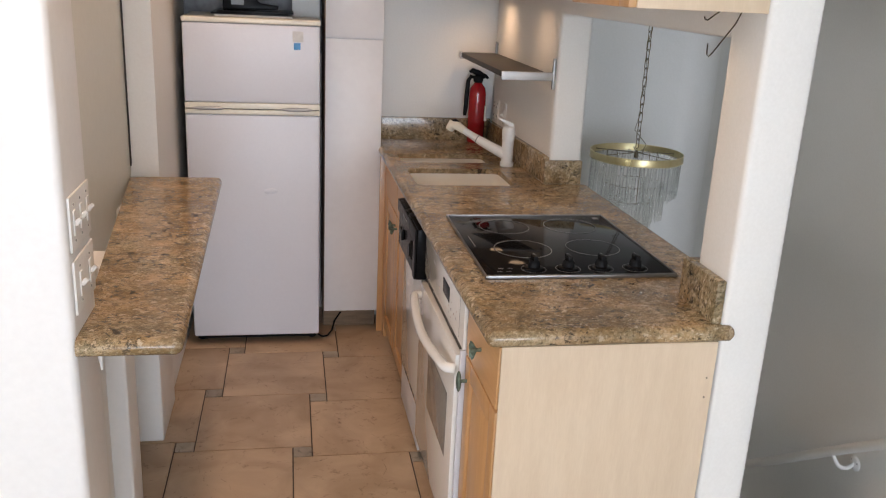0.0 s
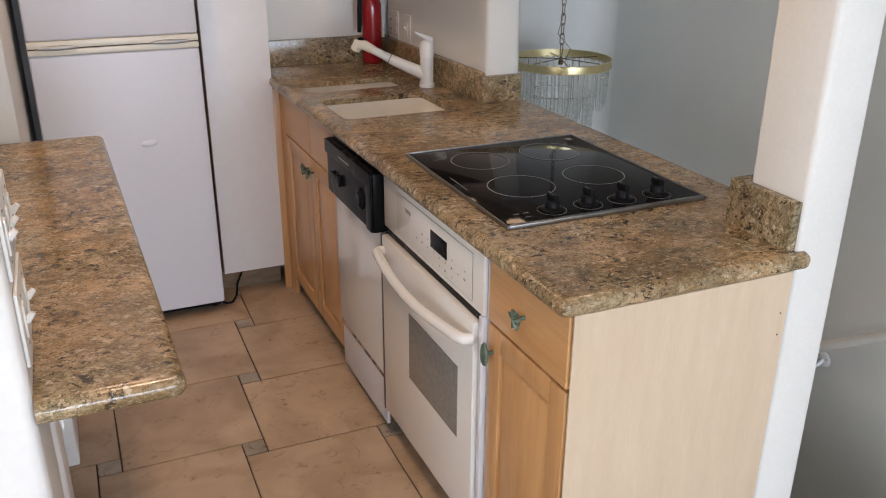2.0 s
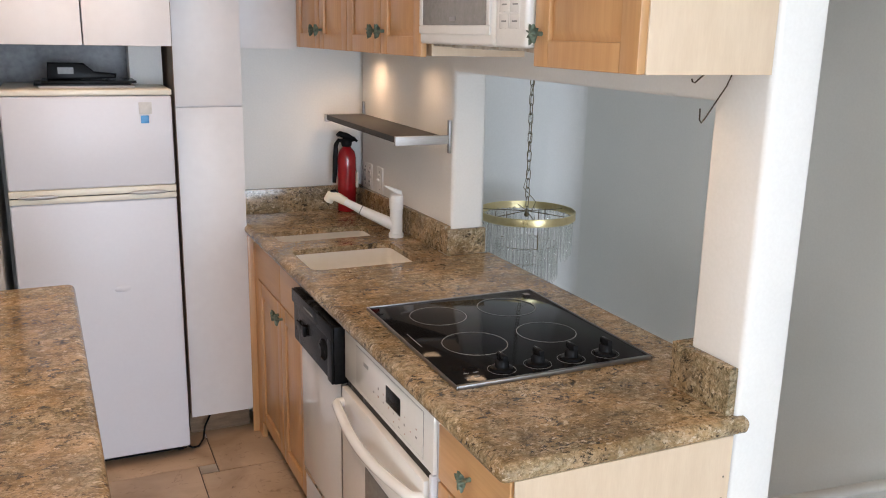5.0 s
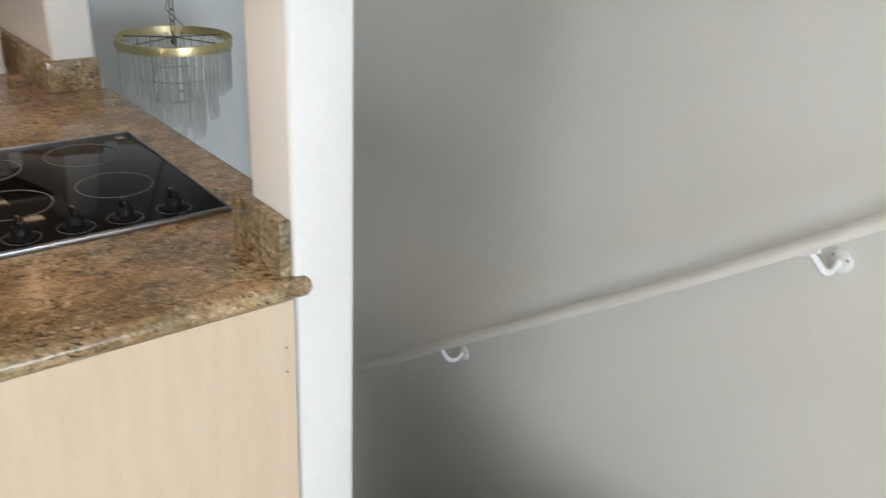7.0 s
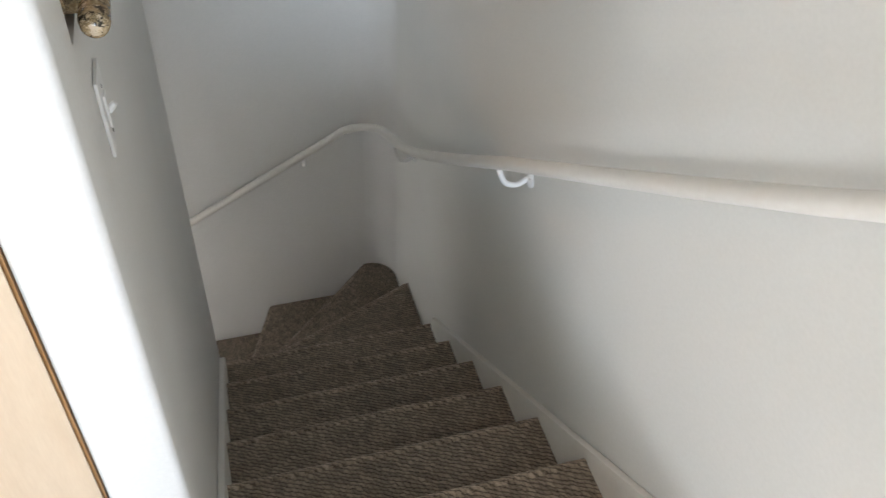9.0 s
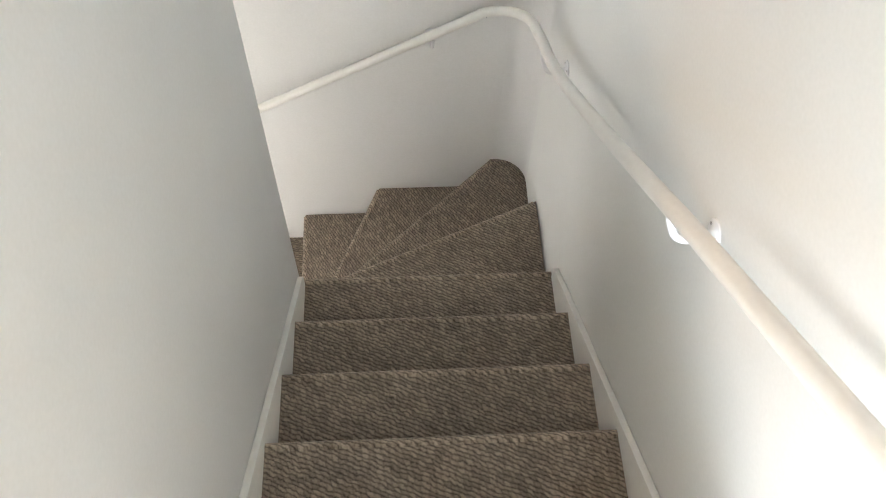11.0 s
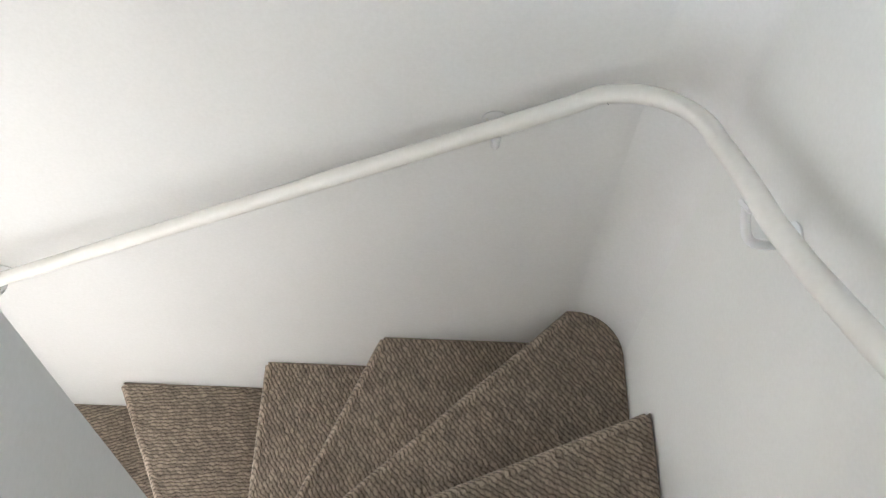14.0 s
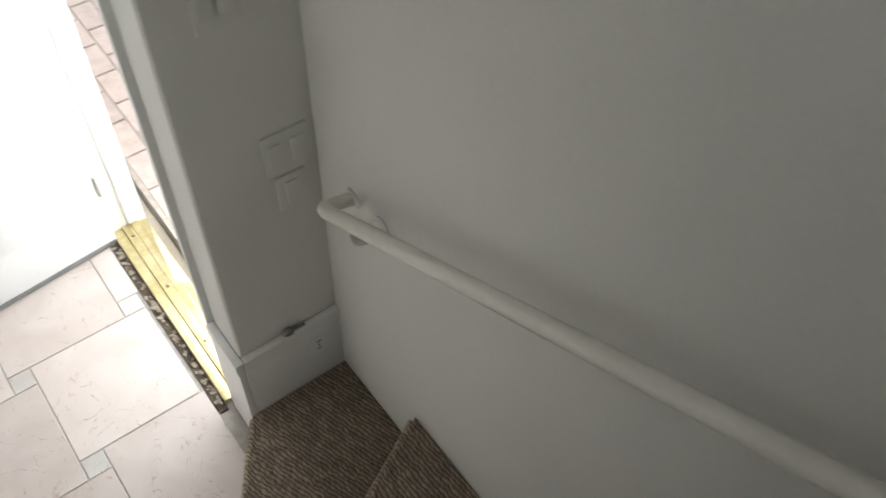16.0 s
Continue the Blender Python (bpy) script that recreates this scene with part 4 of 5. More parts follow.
# built-in oven
oven = thing("built_in_oven", (0.28, 0.65, 0), "white built-in electric oven with curved handle", "oven")
OY0, OY1 = 0.338, 0.972
part("body", skewed(box(FX + 0.004, 0.5545, OY0, OY1, 0.10, 0.879)), ENAMEL, oven)
part("plinth", skewed(box(0.075, 0.5545, OY0, OY1, 0.0, 0.099)), TOE, oven)
ctl = part("control_panel", skewed(box(FX - 0.008, FX + 0.0035, OY0 + 0.004, OY1 - 0.004, 0.718, 0.872, 0.004)), BISQUE, oven)
for b in ((OY0 + 0.058, OY1 - 0.108, 0.7325, 0.7338), (OY0 + 0.058, OY1 - 0.108, 0.8512, 0.8525), (OY0 + 0.058, OY0 + 0.0597, 0.734, 0.851), (OY1 - 0.1097, OY1 - 0.108, 0.734, 0.851)):
    part("outline", skewed(box(FX - 0.0088, FX - 0.0082, *b)), MARK, ctl, "thin grey outline")
inset = part("overlay", skewed(box(FX - 0.0095, FX - 0.0082, OY0 + 0.06, OY1 - 0.11, 0.734, 0.851, 0.0004)), BISQUE, ctl)
part("display", skewed(box(FX - 0.011, FX - 0.0097, 0.535, 0.632, 0.780, 0.826, 0.0004)), BLACK, ctl, "small black clock display")
random.seed(4)
for row in range(3):
    for col in range(9):
        y = 0.432 + col * 0.036
        if (row == 2 and 2 < col < 6) or random.random() < 0.35:
            continue
        part("key", skewed(box(FX - 0.0105, FX - 0.0097, y, y + 0.004 + 0.005 * random.random(), 0.746 + row * 0.022, 0.7485 + row * 0.022 + 0.003 * random.random())), MARK if (row + col) % 2 else FADED, ctl, "small printed key mark")
part("emblem", skewed(box(FX - 0.0105, FX - 0.0097, 0.765, 0.80, 0.815, 0.825)), MARK, ctl, "small grey emblem")
odoor = part("oven_door", skewed(box(FX - 0.022, FX + 0.0035, OY0 + 0.024, OY1 - 0.014, 0.115, 0.696, 0.006)), BISQUE, oven)
part("window", skewed(box(FX - 0.0235, FX - 0.0222, 0.440, 0.752, 0.337, 0.540, 0.0004)), DARK_WINDOW, odoor, "grey dotted oven window")
part("seal", skewed(box(FX - 0.004, FX + 0.0034, OY0 + 0.012, OY1 - 0.008, 0.697, 0.717)), BLACK, oven, "dark gap above the oven door")
for y0, y1 in ((OY0 + 0.016, OY0 + 0.023), (OY1 - 0.013, OY1 - 0.007)):
    part("side_gap", skewed(box(FX - 0.005, FX + 0.0034, y0, y1, 0.118, 0.6965)), BLACK, oven, "dark gap beside the oven door")
part("side_trim", skewed(box(FX - 0.012, FX + 0.0034, OY0 + 0.001, OY0 + 0.0155, 0.115, 0.717, 0.002)), ENAMEL, oven, "narrow white side trim")
bm = bmesh.new()
pts = [(FX - 0.020, OY1 - 0.030, 0.652), (FX - 0.042, OY1 - 0.034, 0.654)] + [(FX - 0.047 - 0.020 * math.sin(math.pi * i / 10), OY1 - 0.045 - i * (OY1 - OY0 - 0.09) / 10, 0.654 - 0.014 * math.sin(math.pi * i / 10)) for i in range(11)] + [(FX - 0.042, OY0 + 0.034, 0.654), (FX - 0.020, OY0 + 0.030, 0.652)]
part("handle", skewed(tube(pts, 0.0145, bm, 12)), BISQUE, odoor, "curved cream bar handle", 60)
part("lower_trim", skewed(box(FX - 0.012, FX + 0.0035, OY0 + 0.006, OY1 - 0.006, 0.101, 0.113, 0.002)), CHROME, oven)

# dishwasher
dw = thing("dishwasher", (0.28, 1.20, 0), "white dishwasher with black control strip", "dishwasher")
DY0, DY1 = 0.978, 1.420
part("body", skewed(box(FX + 0.004, 0.5545, DY0, DY1, 0.09, 0.879)), ENAMEL, dw)
part("door", skewed(box(FX - 0.012, FX + 0.0035, DY0 + 0.004, DY1 - 0.004, 0.215, 0.688, 0.003)), GLOSS_WHITE, dw)
part("edge_trim", skewed(box(FX - 0.017, FX + 0.0035, DY0 - 0.003, DY0 + 0.0035, 0.10, 0.688, 0.001)), RIM_STEEL, dw)
strip = part("control_strip", skewed(box(FX - 0.036, FX + 0.0035, DY0 + 0.002, DY1 - 0.002, 0.690, 0.868, 0.006)), BLACK, dw)
part("top_lip", skewed(box(FX - 0.043, FX - 0.0362, DY0 + 0.003, DY1 - 0.003, 0.822, 0.866, 0.003)), BLACK, strip)
part("end_lip", skewed(box(FX - 0.0425, FX - 0.0362, DY0 + 0.003, DY0 + 0.05, 0.692, 0.8215, 0.003)), BLACK, strip)
part("dial", skewed(lathe([(0, 0), (0.033, 0), (0.032, -0.006), (0.022, -0.009), (0.020, -0.013), (0, -0.013)], (FX - 0.036, 1.085, 0.765), "x", 24)), BLACK, strip, "round black timer dial", 50)
part("latch", skewed(box(FX - 0.044, FX - 0.0362, 1.275, 1.365, 0.752, 0.772, 0.005)), BLACK, strip, "black door latch handle")
part("latch_tip", skewed(box(FX - 0.048, FX - 0.0362, 1.262, 1.287, 0.744, 0.78, 0.005)), BLACK, strip)
part("print_line", skewed(box(FX - 0.0438, FX - 0.0431, 1.17, 1.27, 0.840, 0.845)), MARK, strip, "thin white print line")
part("kick_panel", skewed(box(FX - 0.006, FX + 0.0035, DY0 + 0.004, DY1 - 0.004, 0.035, 0.192, 0.003)), ENAMEL, dw)
part("seam_strip", skewed(box(FX - 0.010, FX + 0.0035, DY0 + 0.004, DY1 - 0.004, 0.195, 0.212, 0.002)), CHROME, dw, "dented chrome strip")
random.seed(8)
y = DY0 + 0.02
while y < DY1 - 0.08:
    w = random.uniform(0.02, 0.07)
    part("scuff", skewed(box(FX - 0.0112, FX - 0.0102, y, y + w, 0.199 + random.uniform(0, 0.004), 0.206 + random.uniform(0, 0.003))), DARK_VOID, dw, "dark scuff on the chrome strip")
    y += w + random.uniform(0.015, 0.06)

# sink base cabinet
cab = thing("sink_base_cabinet", (0.22, 1.80, 0), "maple sink cabinet with two doors and false drawers", "cabinet")
SY0, SY1 = 1.426, 2.168
part("carcass", skewed(box(FX + 0.02, 0.0415 + 0.0035, SY0, SY1, 0.085, 0.879)), MAPLE, cab)
part("plinth", skewed(box(0.07, 0.395, SY0, SY1, 0.0, 0.084)), TOE, cab)
mid = 1.748
for a, b in ((SY0 + 0.004, mid - 0.002), (mid + 0.002, SY1 - 0.062)):
    slab_front("false_drawer", cab, FX, a, b, 0.708, 0.872)
    d = panel_door("door", cab, FX, a, b, 0.075, 0.702)
    star_knob(d, FX, (b - 0.026) if a < mid - 0.1 else (a + 0.026), 0.655)
part("end_filler", box(-0.0325, 0.028, 2.1765, 2.19, 0.0, 0.872, 0.002), MAPLE, cab, "maple strip against the pantry")
part("filler", skewed(box(FX + 0.002, FX + 0.0195, SY1 - 0.060, SY1 + 0.006, 0.0, 0.872)), MAPLE, cab)

# pantry, refrigerator, cupboards over them
PF = 2.172
pantry = thing("tall_pantry_cabinet", (-0.155, 2.35, 0), "tall white melamine pantry cabinet on a wooden plinth", "cabinet")
part("carcass", box(-0.286, -0.034, PF + 0.019, 2.5285, 0.105, 2.30), MELAMINE, pantry)
part("door", box(-0.287, -0.033, PF, PF + 0.0185, 0.112, 1.396, 0.0015), MELAMINE, pantry, "plain white lower door")
part("door", box(-0.287, -0.033, PF, PF + 0.0185, 1.402, 2.30, 0.0015), MELAMINE, pantry, "plain white upper door")
part("plinth", box(-0.286, -0.034, PF + 0.09, 2.5285, 0.0, 0.104), TOE, pantry, "bare wood plinth in shadow")
part("edge_strip", box(-0.2895, -0.2872, PF + 0.001, 2.5285, 0.11, 2.30), TOE, pantry, "dark side edge")

fridge = thing("refrigerator", (-0.597, 2.3, 0), "white two-door top-freezer refrigerator with a dented lower door", "refrigerator")
part("cabinet", box(-0.876, -0.318, 2.112, 2.50, 0.035, 1.452, 0.006), ENAMEL, fridge)
part("top_cap", box(-0.884, -0.312, 2.05, 2.50, 1.4525, 1.474, 0.006), CREAM, fridge, "yellowed cream top")
up = part("freezer_door", box(-0.882, -0.314, 2.050, 2.1115, 1.122, 1.4515, 0.012, seg=3), ENAMEL, fridge)
lo = part("fridge_door", box(-0.882, -0.314, 2.050, 2.1115, 0.045, 1.072, 0.012, seg=3), ENAMEL, fridge)
part("handle_rail", box(-0.882, -0.314, 2.048, 2.1115, 1.0965, 1.1215, 0.005), CREAM, up, "cream handle strip")
part("handle_rail", box(-0.882, -0.314, 2.048, 2.1115, 1.0725, 1.0935, 0.005), CREAM, lo, "cream handle strip")
part("gasket", box(-0.878, -0.318, 2.056, 2.11, 1.0932, 1.0968), BLACK, fridge, "dark door seam")
for x0, x1, par in ((-0.855, -0.715, lo), (-0.485, -0.345, up)):
    own = bmesh.new()
    bmesh.ops.create_uvsphere(own, u_segments=20, v_segments=10, radius=1)
    for v in own.verts:
        v.co = ((x0 + x1) / 2 + v.co.x * (x1 - x0) / 2, 2.0465 + v.co.y * 0.006, 1.098 + v.co.z * 0.009)
    part("handle", own, STEEL, fridge, "silver oval grip", 60)
part("badge", box(-0.430, -0.385, 2.0475, 2.0497, 1.385, 1.428, 0.0006), PAPER, up, "small silver badge")
part("energy_label", box(-0.425, -0.397, 2.0480, 2.0497, 1.352, 1.380, 0.0004), BLUE, up, "small blue label")
own = bmesh.new()
bmesh.ops.create_uvsphere(own, u_segments=16, v_segments=8, radius=1)
for v in own.verts:
    v.co = (-0.528 + v.co.x * 0.03 + 0.006 * v.co.z, 2.0505 + v.co.y * 0.004, 0.735 + v.co.z * 0.014)
part("dent", own, ENAMEL, lo, "small shiny dent", 60)
for x in (-0.85, -0.345):
    part("foot", lathe([(0, 0), (0.018, 0), (0.018, 0.03), (0.012, 0.036), (0, 0.036)], (x, 2.14, 0)), BLACK, fridge)
part("kick_strip", box(-0.87, -0.325, 2.09, 2.111, 0.02, 0.044), BLACK, fridge, "dark shadowed kick strip")

structure("wall_fridge_back", box(-0.9195, -0.2905, 2.515, 2.5295, 1.3, 1.63), STONE_WALL, "grey mottled wallcovering above the refrigerator", "wall")
for i, (x0, x1) in enumerate(((-0.918, -0.602), (-0.598, -0.302))):
    c = thing("over_fridge_cupboard", ((x0 + x1) / 2, 2.3, 1.627), "plain white cupboard above the refrigerator", "cabinet", "white cupboards over the refrigerator")
    part("carcass", box(x0, x1, 2.069, 2.514, 1.631, 2.30), MELAMINE, c)
    part("door", box(x0 + 0.001, x1 - 0.001, 2.05, 2.0685, 1.627, 2.30, 0.0015), MELAMINE, c)
c = thing("corner_wall_cupboard", (0.1, 2.4, 1.62), "plain white wall cupboard in the kitchen corner", "cabinet")
part("carcass", box(-0.030, 0.215, 2.285, 2.3885, 1.622, 2.30), MELAMINE, c)
part("door", box(-0.030, 0.215, 2.266, 2.2845, 1.618, 2.30, 0.0015), MELAMINE, c)

UX = 0.243


def wall_cupboard(label, y0, y1, doors, end_panel=False):
    c = thing("wall_cupboard", (0.4, (y0 + y1) / 2, 1.627), label, "cabinet", "maple wall cupboards")
    part("carcass", box(UX + 0.0195, 0.5555, y0 + (0.0065 if end_panel else 0), y1, 1.630, 2.30), VENEER, c)
    if end_panel:
        part("end_panel", box(UX + 0.018, 0.5555, y0, y0 + 0.006, 1.627, 2.30, 0.001), VENEER, c, "pale maple veneer side")
    w = (y1 - y0) / doors
    for i in range(doors):
        a, b = y0 + i * w + 0.003, y0 + (i + 1) * w - 0.003
        bm_door = panel_door("door", c, UX, a, b, 1.627, 2.29)
        star_knob(bm_door, UX, a + 0.03 if doors > 1 and i % 2 else b - 0.03, 1.695)
    return c


wall_cupboard("maple wall cupboard with raised-panel doors above the sink", 0.976, 2.262, 4)
wall_cupboard("maple wall cupboard above the end of the worktop", 0.006, 0.372, 1, True)

oven_top = thing("over_range_microwave", (0.4, 0.665, 1.655), "white built-in microwave with hood above the cooktop", "microwave")
HY0, HY1, MX = 0.376, 0.972, 0.222
part("housing", box(MX + 0.030, 0.5555, HY0, HY1, 1.672, 2.05, 0.004), WHITE_PLASTIC, oven_top)
mdoor = part("door", box(MX, MX + 0.0295, HY0 + 0.150, HY1 - 0.002, 1.664, 2.04, 0.012, seg=4), WHITE_PLASTIC, oven_top, smooth=50)
bm = bmesh.new()
hole = [(HY0 + 0.182, 1.712), (HY1 - 0.03, 2.0)]
for y0, y1, z0, z1 in ((hole[0][0] - 0.018, hole[1][0] + 0.018, hole[0][1] - 0.022, hole[0][1]), (hole[0][0] - 0.018, hole[1][0] + 0.018, hole[1][1], hole[1][1] + 0.018),
                       (hole[0][0] - 0.018, hole[0][0], hole[0][1], hole[1][1]), (hole[1][0], hole[1][0] + 0.018, hole[0][1], hole[1][1])):
    box(MX - 0.006, MX - 0.0003, y0, y1, z0, z1, 0.0025, bm)
part("window_frame", bm, WHITE_PLASTIC, mdoor, smooth=50)
part("window", box(MX - 0.003, MX - 0.0004, hole[0][0] + 0.0005, hole[1][0] - 0.0005, hole[0][1] + 0.0005, hole[1][1] - 0.0005), SMOKED, mdoor, "grey-brown door window")
part("emblem", box(MX - 0.0037, MX - 0.0031, 0.73, 0.768, 1.722, 1.733), MARK, mdoor, "small grey emblem")
mctl = part("control_panel", box(MX, MX + 0.0295, HY0 + 0.002, HY0 + 0.1475, 1.664, 2.04, 0.012, seg=4), WHITE_PLASTIC, oven_top, smooth=50)
for r in range(4):
    for c in range(2):
        pad = part("key_pad", box(MX - 0.0015, MX - 0.0002, HY0 + 0.03 + c * 0.05, HY0 + 0.074 + c * 0.05, 1.705 + r * 0.036, 1.736 + r * 0.036, 0.0006), BISQUE, mctl, "pale rectangular key")
        part("key_mark", box(MX - 0.0021, MX - 0.0016, HY0 + 0.04 + c * 0.05, HY0 + 0.062 + c * 0.05, 1.719 + r * 0.036, 1.7225 + r * 0.036), MARK, pad)
bm = box(MX + 0.04, 0.54, HY0 + 0.03, HY1 - 0.01, 1.6565, 1.6715)
bmesh.ops.subdivide_edges(bm, edges=bm.edges, cuts=10, use_grid_fill=True)
for v in bm.verts:
    if v.co.z < 1.66:
        v.co.z += 0.007 * noise.noise(v.co * 23)
part("filter_tray", bm, FOIL, oven_top, "stained foil-lined underside")

# puck lamps under the cupboards
for i, (x, y, z) in enumerate(((0.42, 0.17, 1.6295), (0.45, 1.10, 1.6295), (0.44, 1.62, 1.6295), (0.44, 2.14, 1.6295))):
    puck = thing("puck_lamp", (x, y, z - 0.004), "small round warm lamp under a cupboard", "lamp", "puck lamps under the cupboards")
    part("housing", lathe([(0.0, 0.0), (0.030, 0.0), (0.031, -0.003), (0.026, -0.004), (0.024, -0.002), (0.0, -0.002)], (x, y, z), sides=20), WHITE_PLASTIC, puck, smooth=50)
    part("lens", lathe([(0.0, -0.0022), (0.0225, -0.0022), (0.020, -0.0032), (0.0, -0.0036)], (x, y, z), sides=16), LAMP_GLOW, puck, "glowing warm lens", 50)
    lamp("puck_light", "SPOT", look((x, y, z - 0.008), (x + 0.03, y, 0)), 1.8 if y < 1 else (2.4, 2.0, 4.0)[i - 1], (1.0, 0.68, 0.42), 0.045)
    spot = bpy.data.objects[[o.name for o in bpy.data.objects if o.name.startswith("puck_light")][-1]].data
    spot.spot_size, spot.spot_blend = radians(150), 1.0

for y in (-0.2, 0.75, 1.7):
    can = thing("recessed_downlight", (-0.62, y, 2.43), "round white recessed ceiling lamp over the aisle", "lamp", "kitchen downlights")
    part("trim_ring", lathe([(0.055, 0.0), (0.075, -0.004), (0.075, -0.008), (0.052, -0.008), (0.05, 0.0)], (-0.62, y, CEIL), sides=28), TRIM, can, smooth=50)
    part("bulb", lathe([(0.0, -0.001), (0.048, -0.001), (0.046, -0.004), (0.0, -0.005)], (-0.62, y, CEIL), sides=20), LAMP_GLOW, can, "glowing warm lens", 50)

# ---- smaller kitchen things ----
shelf = thing("wall_shelf", (0.45, 1.9, 1.31), "dark grey wall shelf with brushed steel edges and brackets", "shelf")
part("board", box(0.352, 0.526, 1.487, 2.318, 1.322, 1.344, 0.002), SHELF_TOP, shelf)
for y in (1.4745, 2.3185):
    part("end_bracket", box(0.346, 0.552 - 0.034 * (y - 1.46), y, y + 0.012, 1.314, 1.346, 0.002), STEEL, shelf)
    part("wall_plate", box(0.546 - 0.034 * (y - 1.46), 0.5555 - 0.034 * (y - 1.46), y - 0.004, y + 0.016, 1.282, 1.398, 0.003), RIM_STEEL, shelf)

ext = thing("fire_extinguisher", (0.44, 2.318, TOPZ), "red fire extinguisher with black valve and hose standing on granite", "fire extinguisher")
part("cylinder", lathe([(0, 0.001), (0.036, 0.001), (0.041, 0.006), (0.041, 0.235), (0.036, 0.262), (0.020, 0.282), (0.014, 0.288), (0, 0.288)], (0.44, 2.318, TOPZ), sides=28), RED, ext, smooth=50)
part("valve", lathe([(0, 0), (0.020, 0), (0.024, 0.010), (0.022, 0.030), (0.014, 0.036), (0, 0.036)], (0.44, 2.318, 1.206), sides=16), BLACK, ext, smooth=50)
part("handle", tube([(0.468, 2.318, 1.236), (0.44, 2.318, 1.250), (0.408, 2.316, 1.262), (0.396, 2.316, 1.254)], [0.012, 0.015, 0.012, 0.007], None, 10), BLACK, ext, smooth=50)
part("lever", tube([(0.45, 2.318, 1.226), (0.476, 2.318, 1.238), (0.488, 2.318, 1.226)], [0.010, 0.010, 0.006], None, 8), BLACK, ext)
part("hose", tube([(0.425, 2.318, 1.228), (0.404, 2.315, 1.234), (0.391, 2.313, 1.215), (0.386, 2.311, 1.15), (0.384, 2.311, 1.09), (0.381, 2.311, 1.05)], [0.008, 0.009, 0.010, 0.011, 0.0105, 0.008], None, 10), BLACK, ext, smooth=60)
part("label_band", lathe([(0.0413, 0.10), (0.0416, 0.10), (0.0416, 0.19), (0.0413, 0.19)], (0.44, 2.318, TOPZ), sides=28), RED, ext)
part("pressure_label", box(0.47, 0.4795, 2.27, 2.286, 1.03, 1.10, 0.001), PAPER, ext, "white instruction label")


def wall_plate(name, label, category, x, y0, y1, z0, z1, gangs, facing=-1, sockets=False, material=None, group=""):
    w = thing(name, (x, (y0 + y1) / 2, z0), label, category, group)
    t = 0.006 * facing
    part("cover_plate", box(min(x + 0.0005 * facing, x + t), max(x + 0.0005 * facing, x + t), y0, y1, z0, z1, 0.002), material or WHITE_PLASTIC, w)
    n = gangs
    for i in range(n):
        c = y0 + (y1 - y0) * (i + 0.5) / n
        zm = (z0 + z1) / 2
        s = x + t
        if sockets:
            for dz in (-0.02, 0.02):
                part("socket", box(min(s, s + 0.002 * facing), max(s, s + 0.002 * facing), c - 0.014, c + 0.014, zm + dz - 0.014, zm + dz + 0.014, 0.0008), WHITE_PLASTIC, w)
                for dy in (-0.006, 0.006):
                    part("slot", box(min(s + 0.002 * facing, s + 0.0026 * facing), max(s + 0.002 * facing, s + 0.0026 * facing), c + dy - 0.0012, c + dy + 0.0012, zm + dz - 0.005, zm + dz + 0.005), BLACK, w)
        elif material:
            part("paddle", box(min(s, s + 0.004 * facing), max(s, s + 0.004 * facing), c - 0.0165, c + 0.0165, zm - 0.034, zm + 0.034, 0.0015), material, w)
        else:
            part("surround", box(min(s, s + 0.003 * facing), max(s, s + 0.003 * facing), c - 0.010, c + 0.010, zm - 0.026, zm + 0.026, 0.001), material or WHITE_PLASTIC, w)
            part("toggle", tube([(s + 0.002 * facing, c, zm - 0.003), (s + 0.013 * facing, c, zm + 0.008)], [0.0065, 0.0042], None, 8), material or WHITE_PLASTIC, w)
        for dz in (-0.038, 0.038):
            part("screw", lathe([(0, 0), (0.003, 0), (0.0025, 0.0012 * facing), (0, 0.0012 * facing)], (s, c, zm + dz), "x", 8), material or MARK, w)
    return w


wall_plate("outlet_plate", "white double socket plate beside the shelf", "outlet", 0.533, 2.235, 2.345, 1.02, 1.135, 2, -1, True)
wall_plate("switch_plate", "white switch plate above the sink splash", "switch", 0.537, 2.11, 2.18, 1.02, 1.135, 1)
wall_plate("triple_switch_plate", "white three-gang switch plate above the bar", "switch", -0.882, 0.022, 0.195, 1.10, 1.215, 3, 1, group="bar switch plates")
wall_plate("triple_switch_plate", "white switch plate just above the granite bar", "switch", -0.882, 0.022, 0.195, 0.965, 1.08, 2, 1, group="bar switch plates")
wall_plate("stair_switch_plate", "white switch plate on the stair side of the partition", "switch", STAIR_L, 0.212, 0.282, 0.66, 0.785, 1, 1)
wall_plate("entry_switch_plate", "large white painted switch plate by the entry", "switch", -0.307, 2.215, 2.330, -1.685, -1.562, 2, 1, material=PAINT)
wall_plate("entry_switch_plate_small", "white painted switch plate under a larger one", "switch", -0.307, 2.235, 2.310, -1.805, -1.695, 1, 1, material=PAINT)
wall_plate("door_chime_plate", "white painted plate high on the entry wall", "wall plate", -0.307, 2.135, 2.225, -1.255, -1.12, 2, 1, material=PAINT)

cover = thing("outlet_cover", (-0.29, 2.27, -2.44), "small painted-over socket cover on the tall baseboard", "outlet")
part("cover_plate", box(-0.2895, -0.2855, 2.235, 2.305, -2.445, -2.365, 0.0015), TRIM, cover)
part("screw", lathe([(0, 0), (0.004, 0), (0.003, 0.0015), (0, 0.0015)], (-0.2855, 2.270, -2.405), "x", 10), MARK, cover)
for dz in (-0.018, 0.018):
    part("slot", box(-0.2855, -0.2849, 2.262, 2.278, -2.408 + dz, -2.402 + dz), MARK, cover)

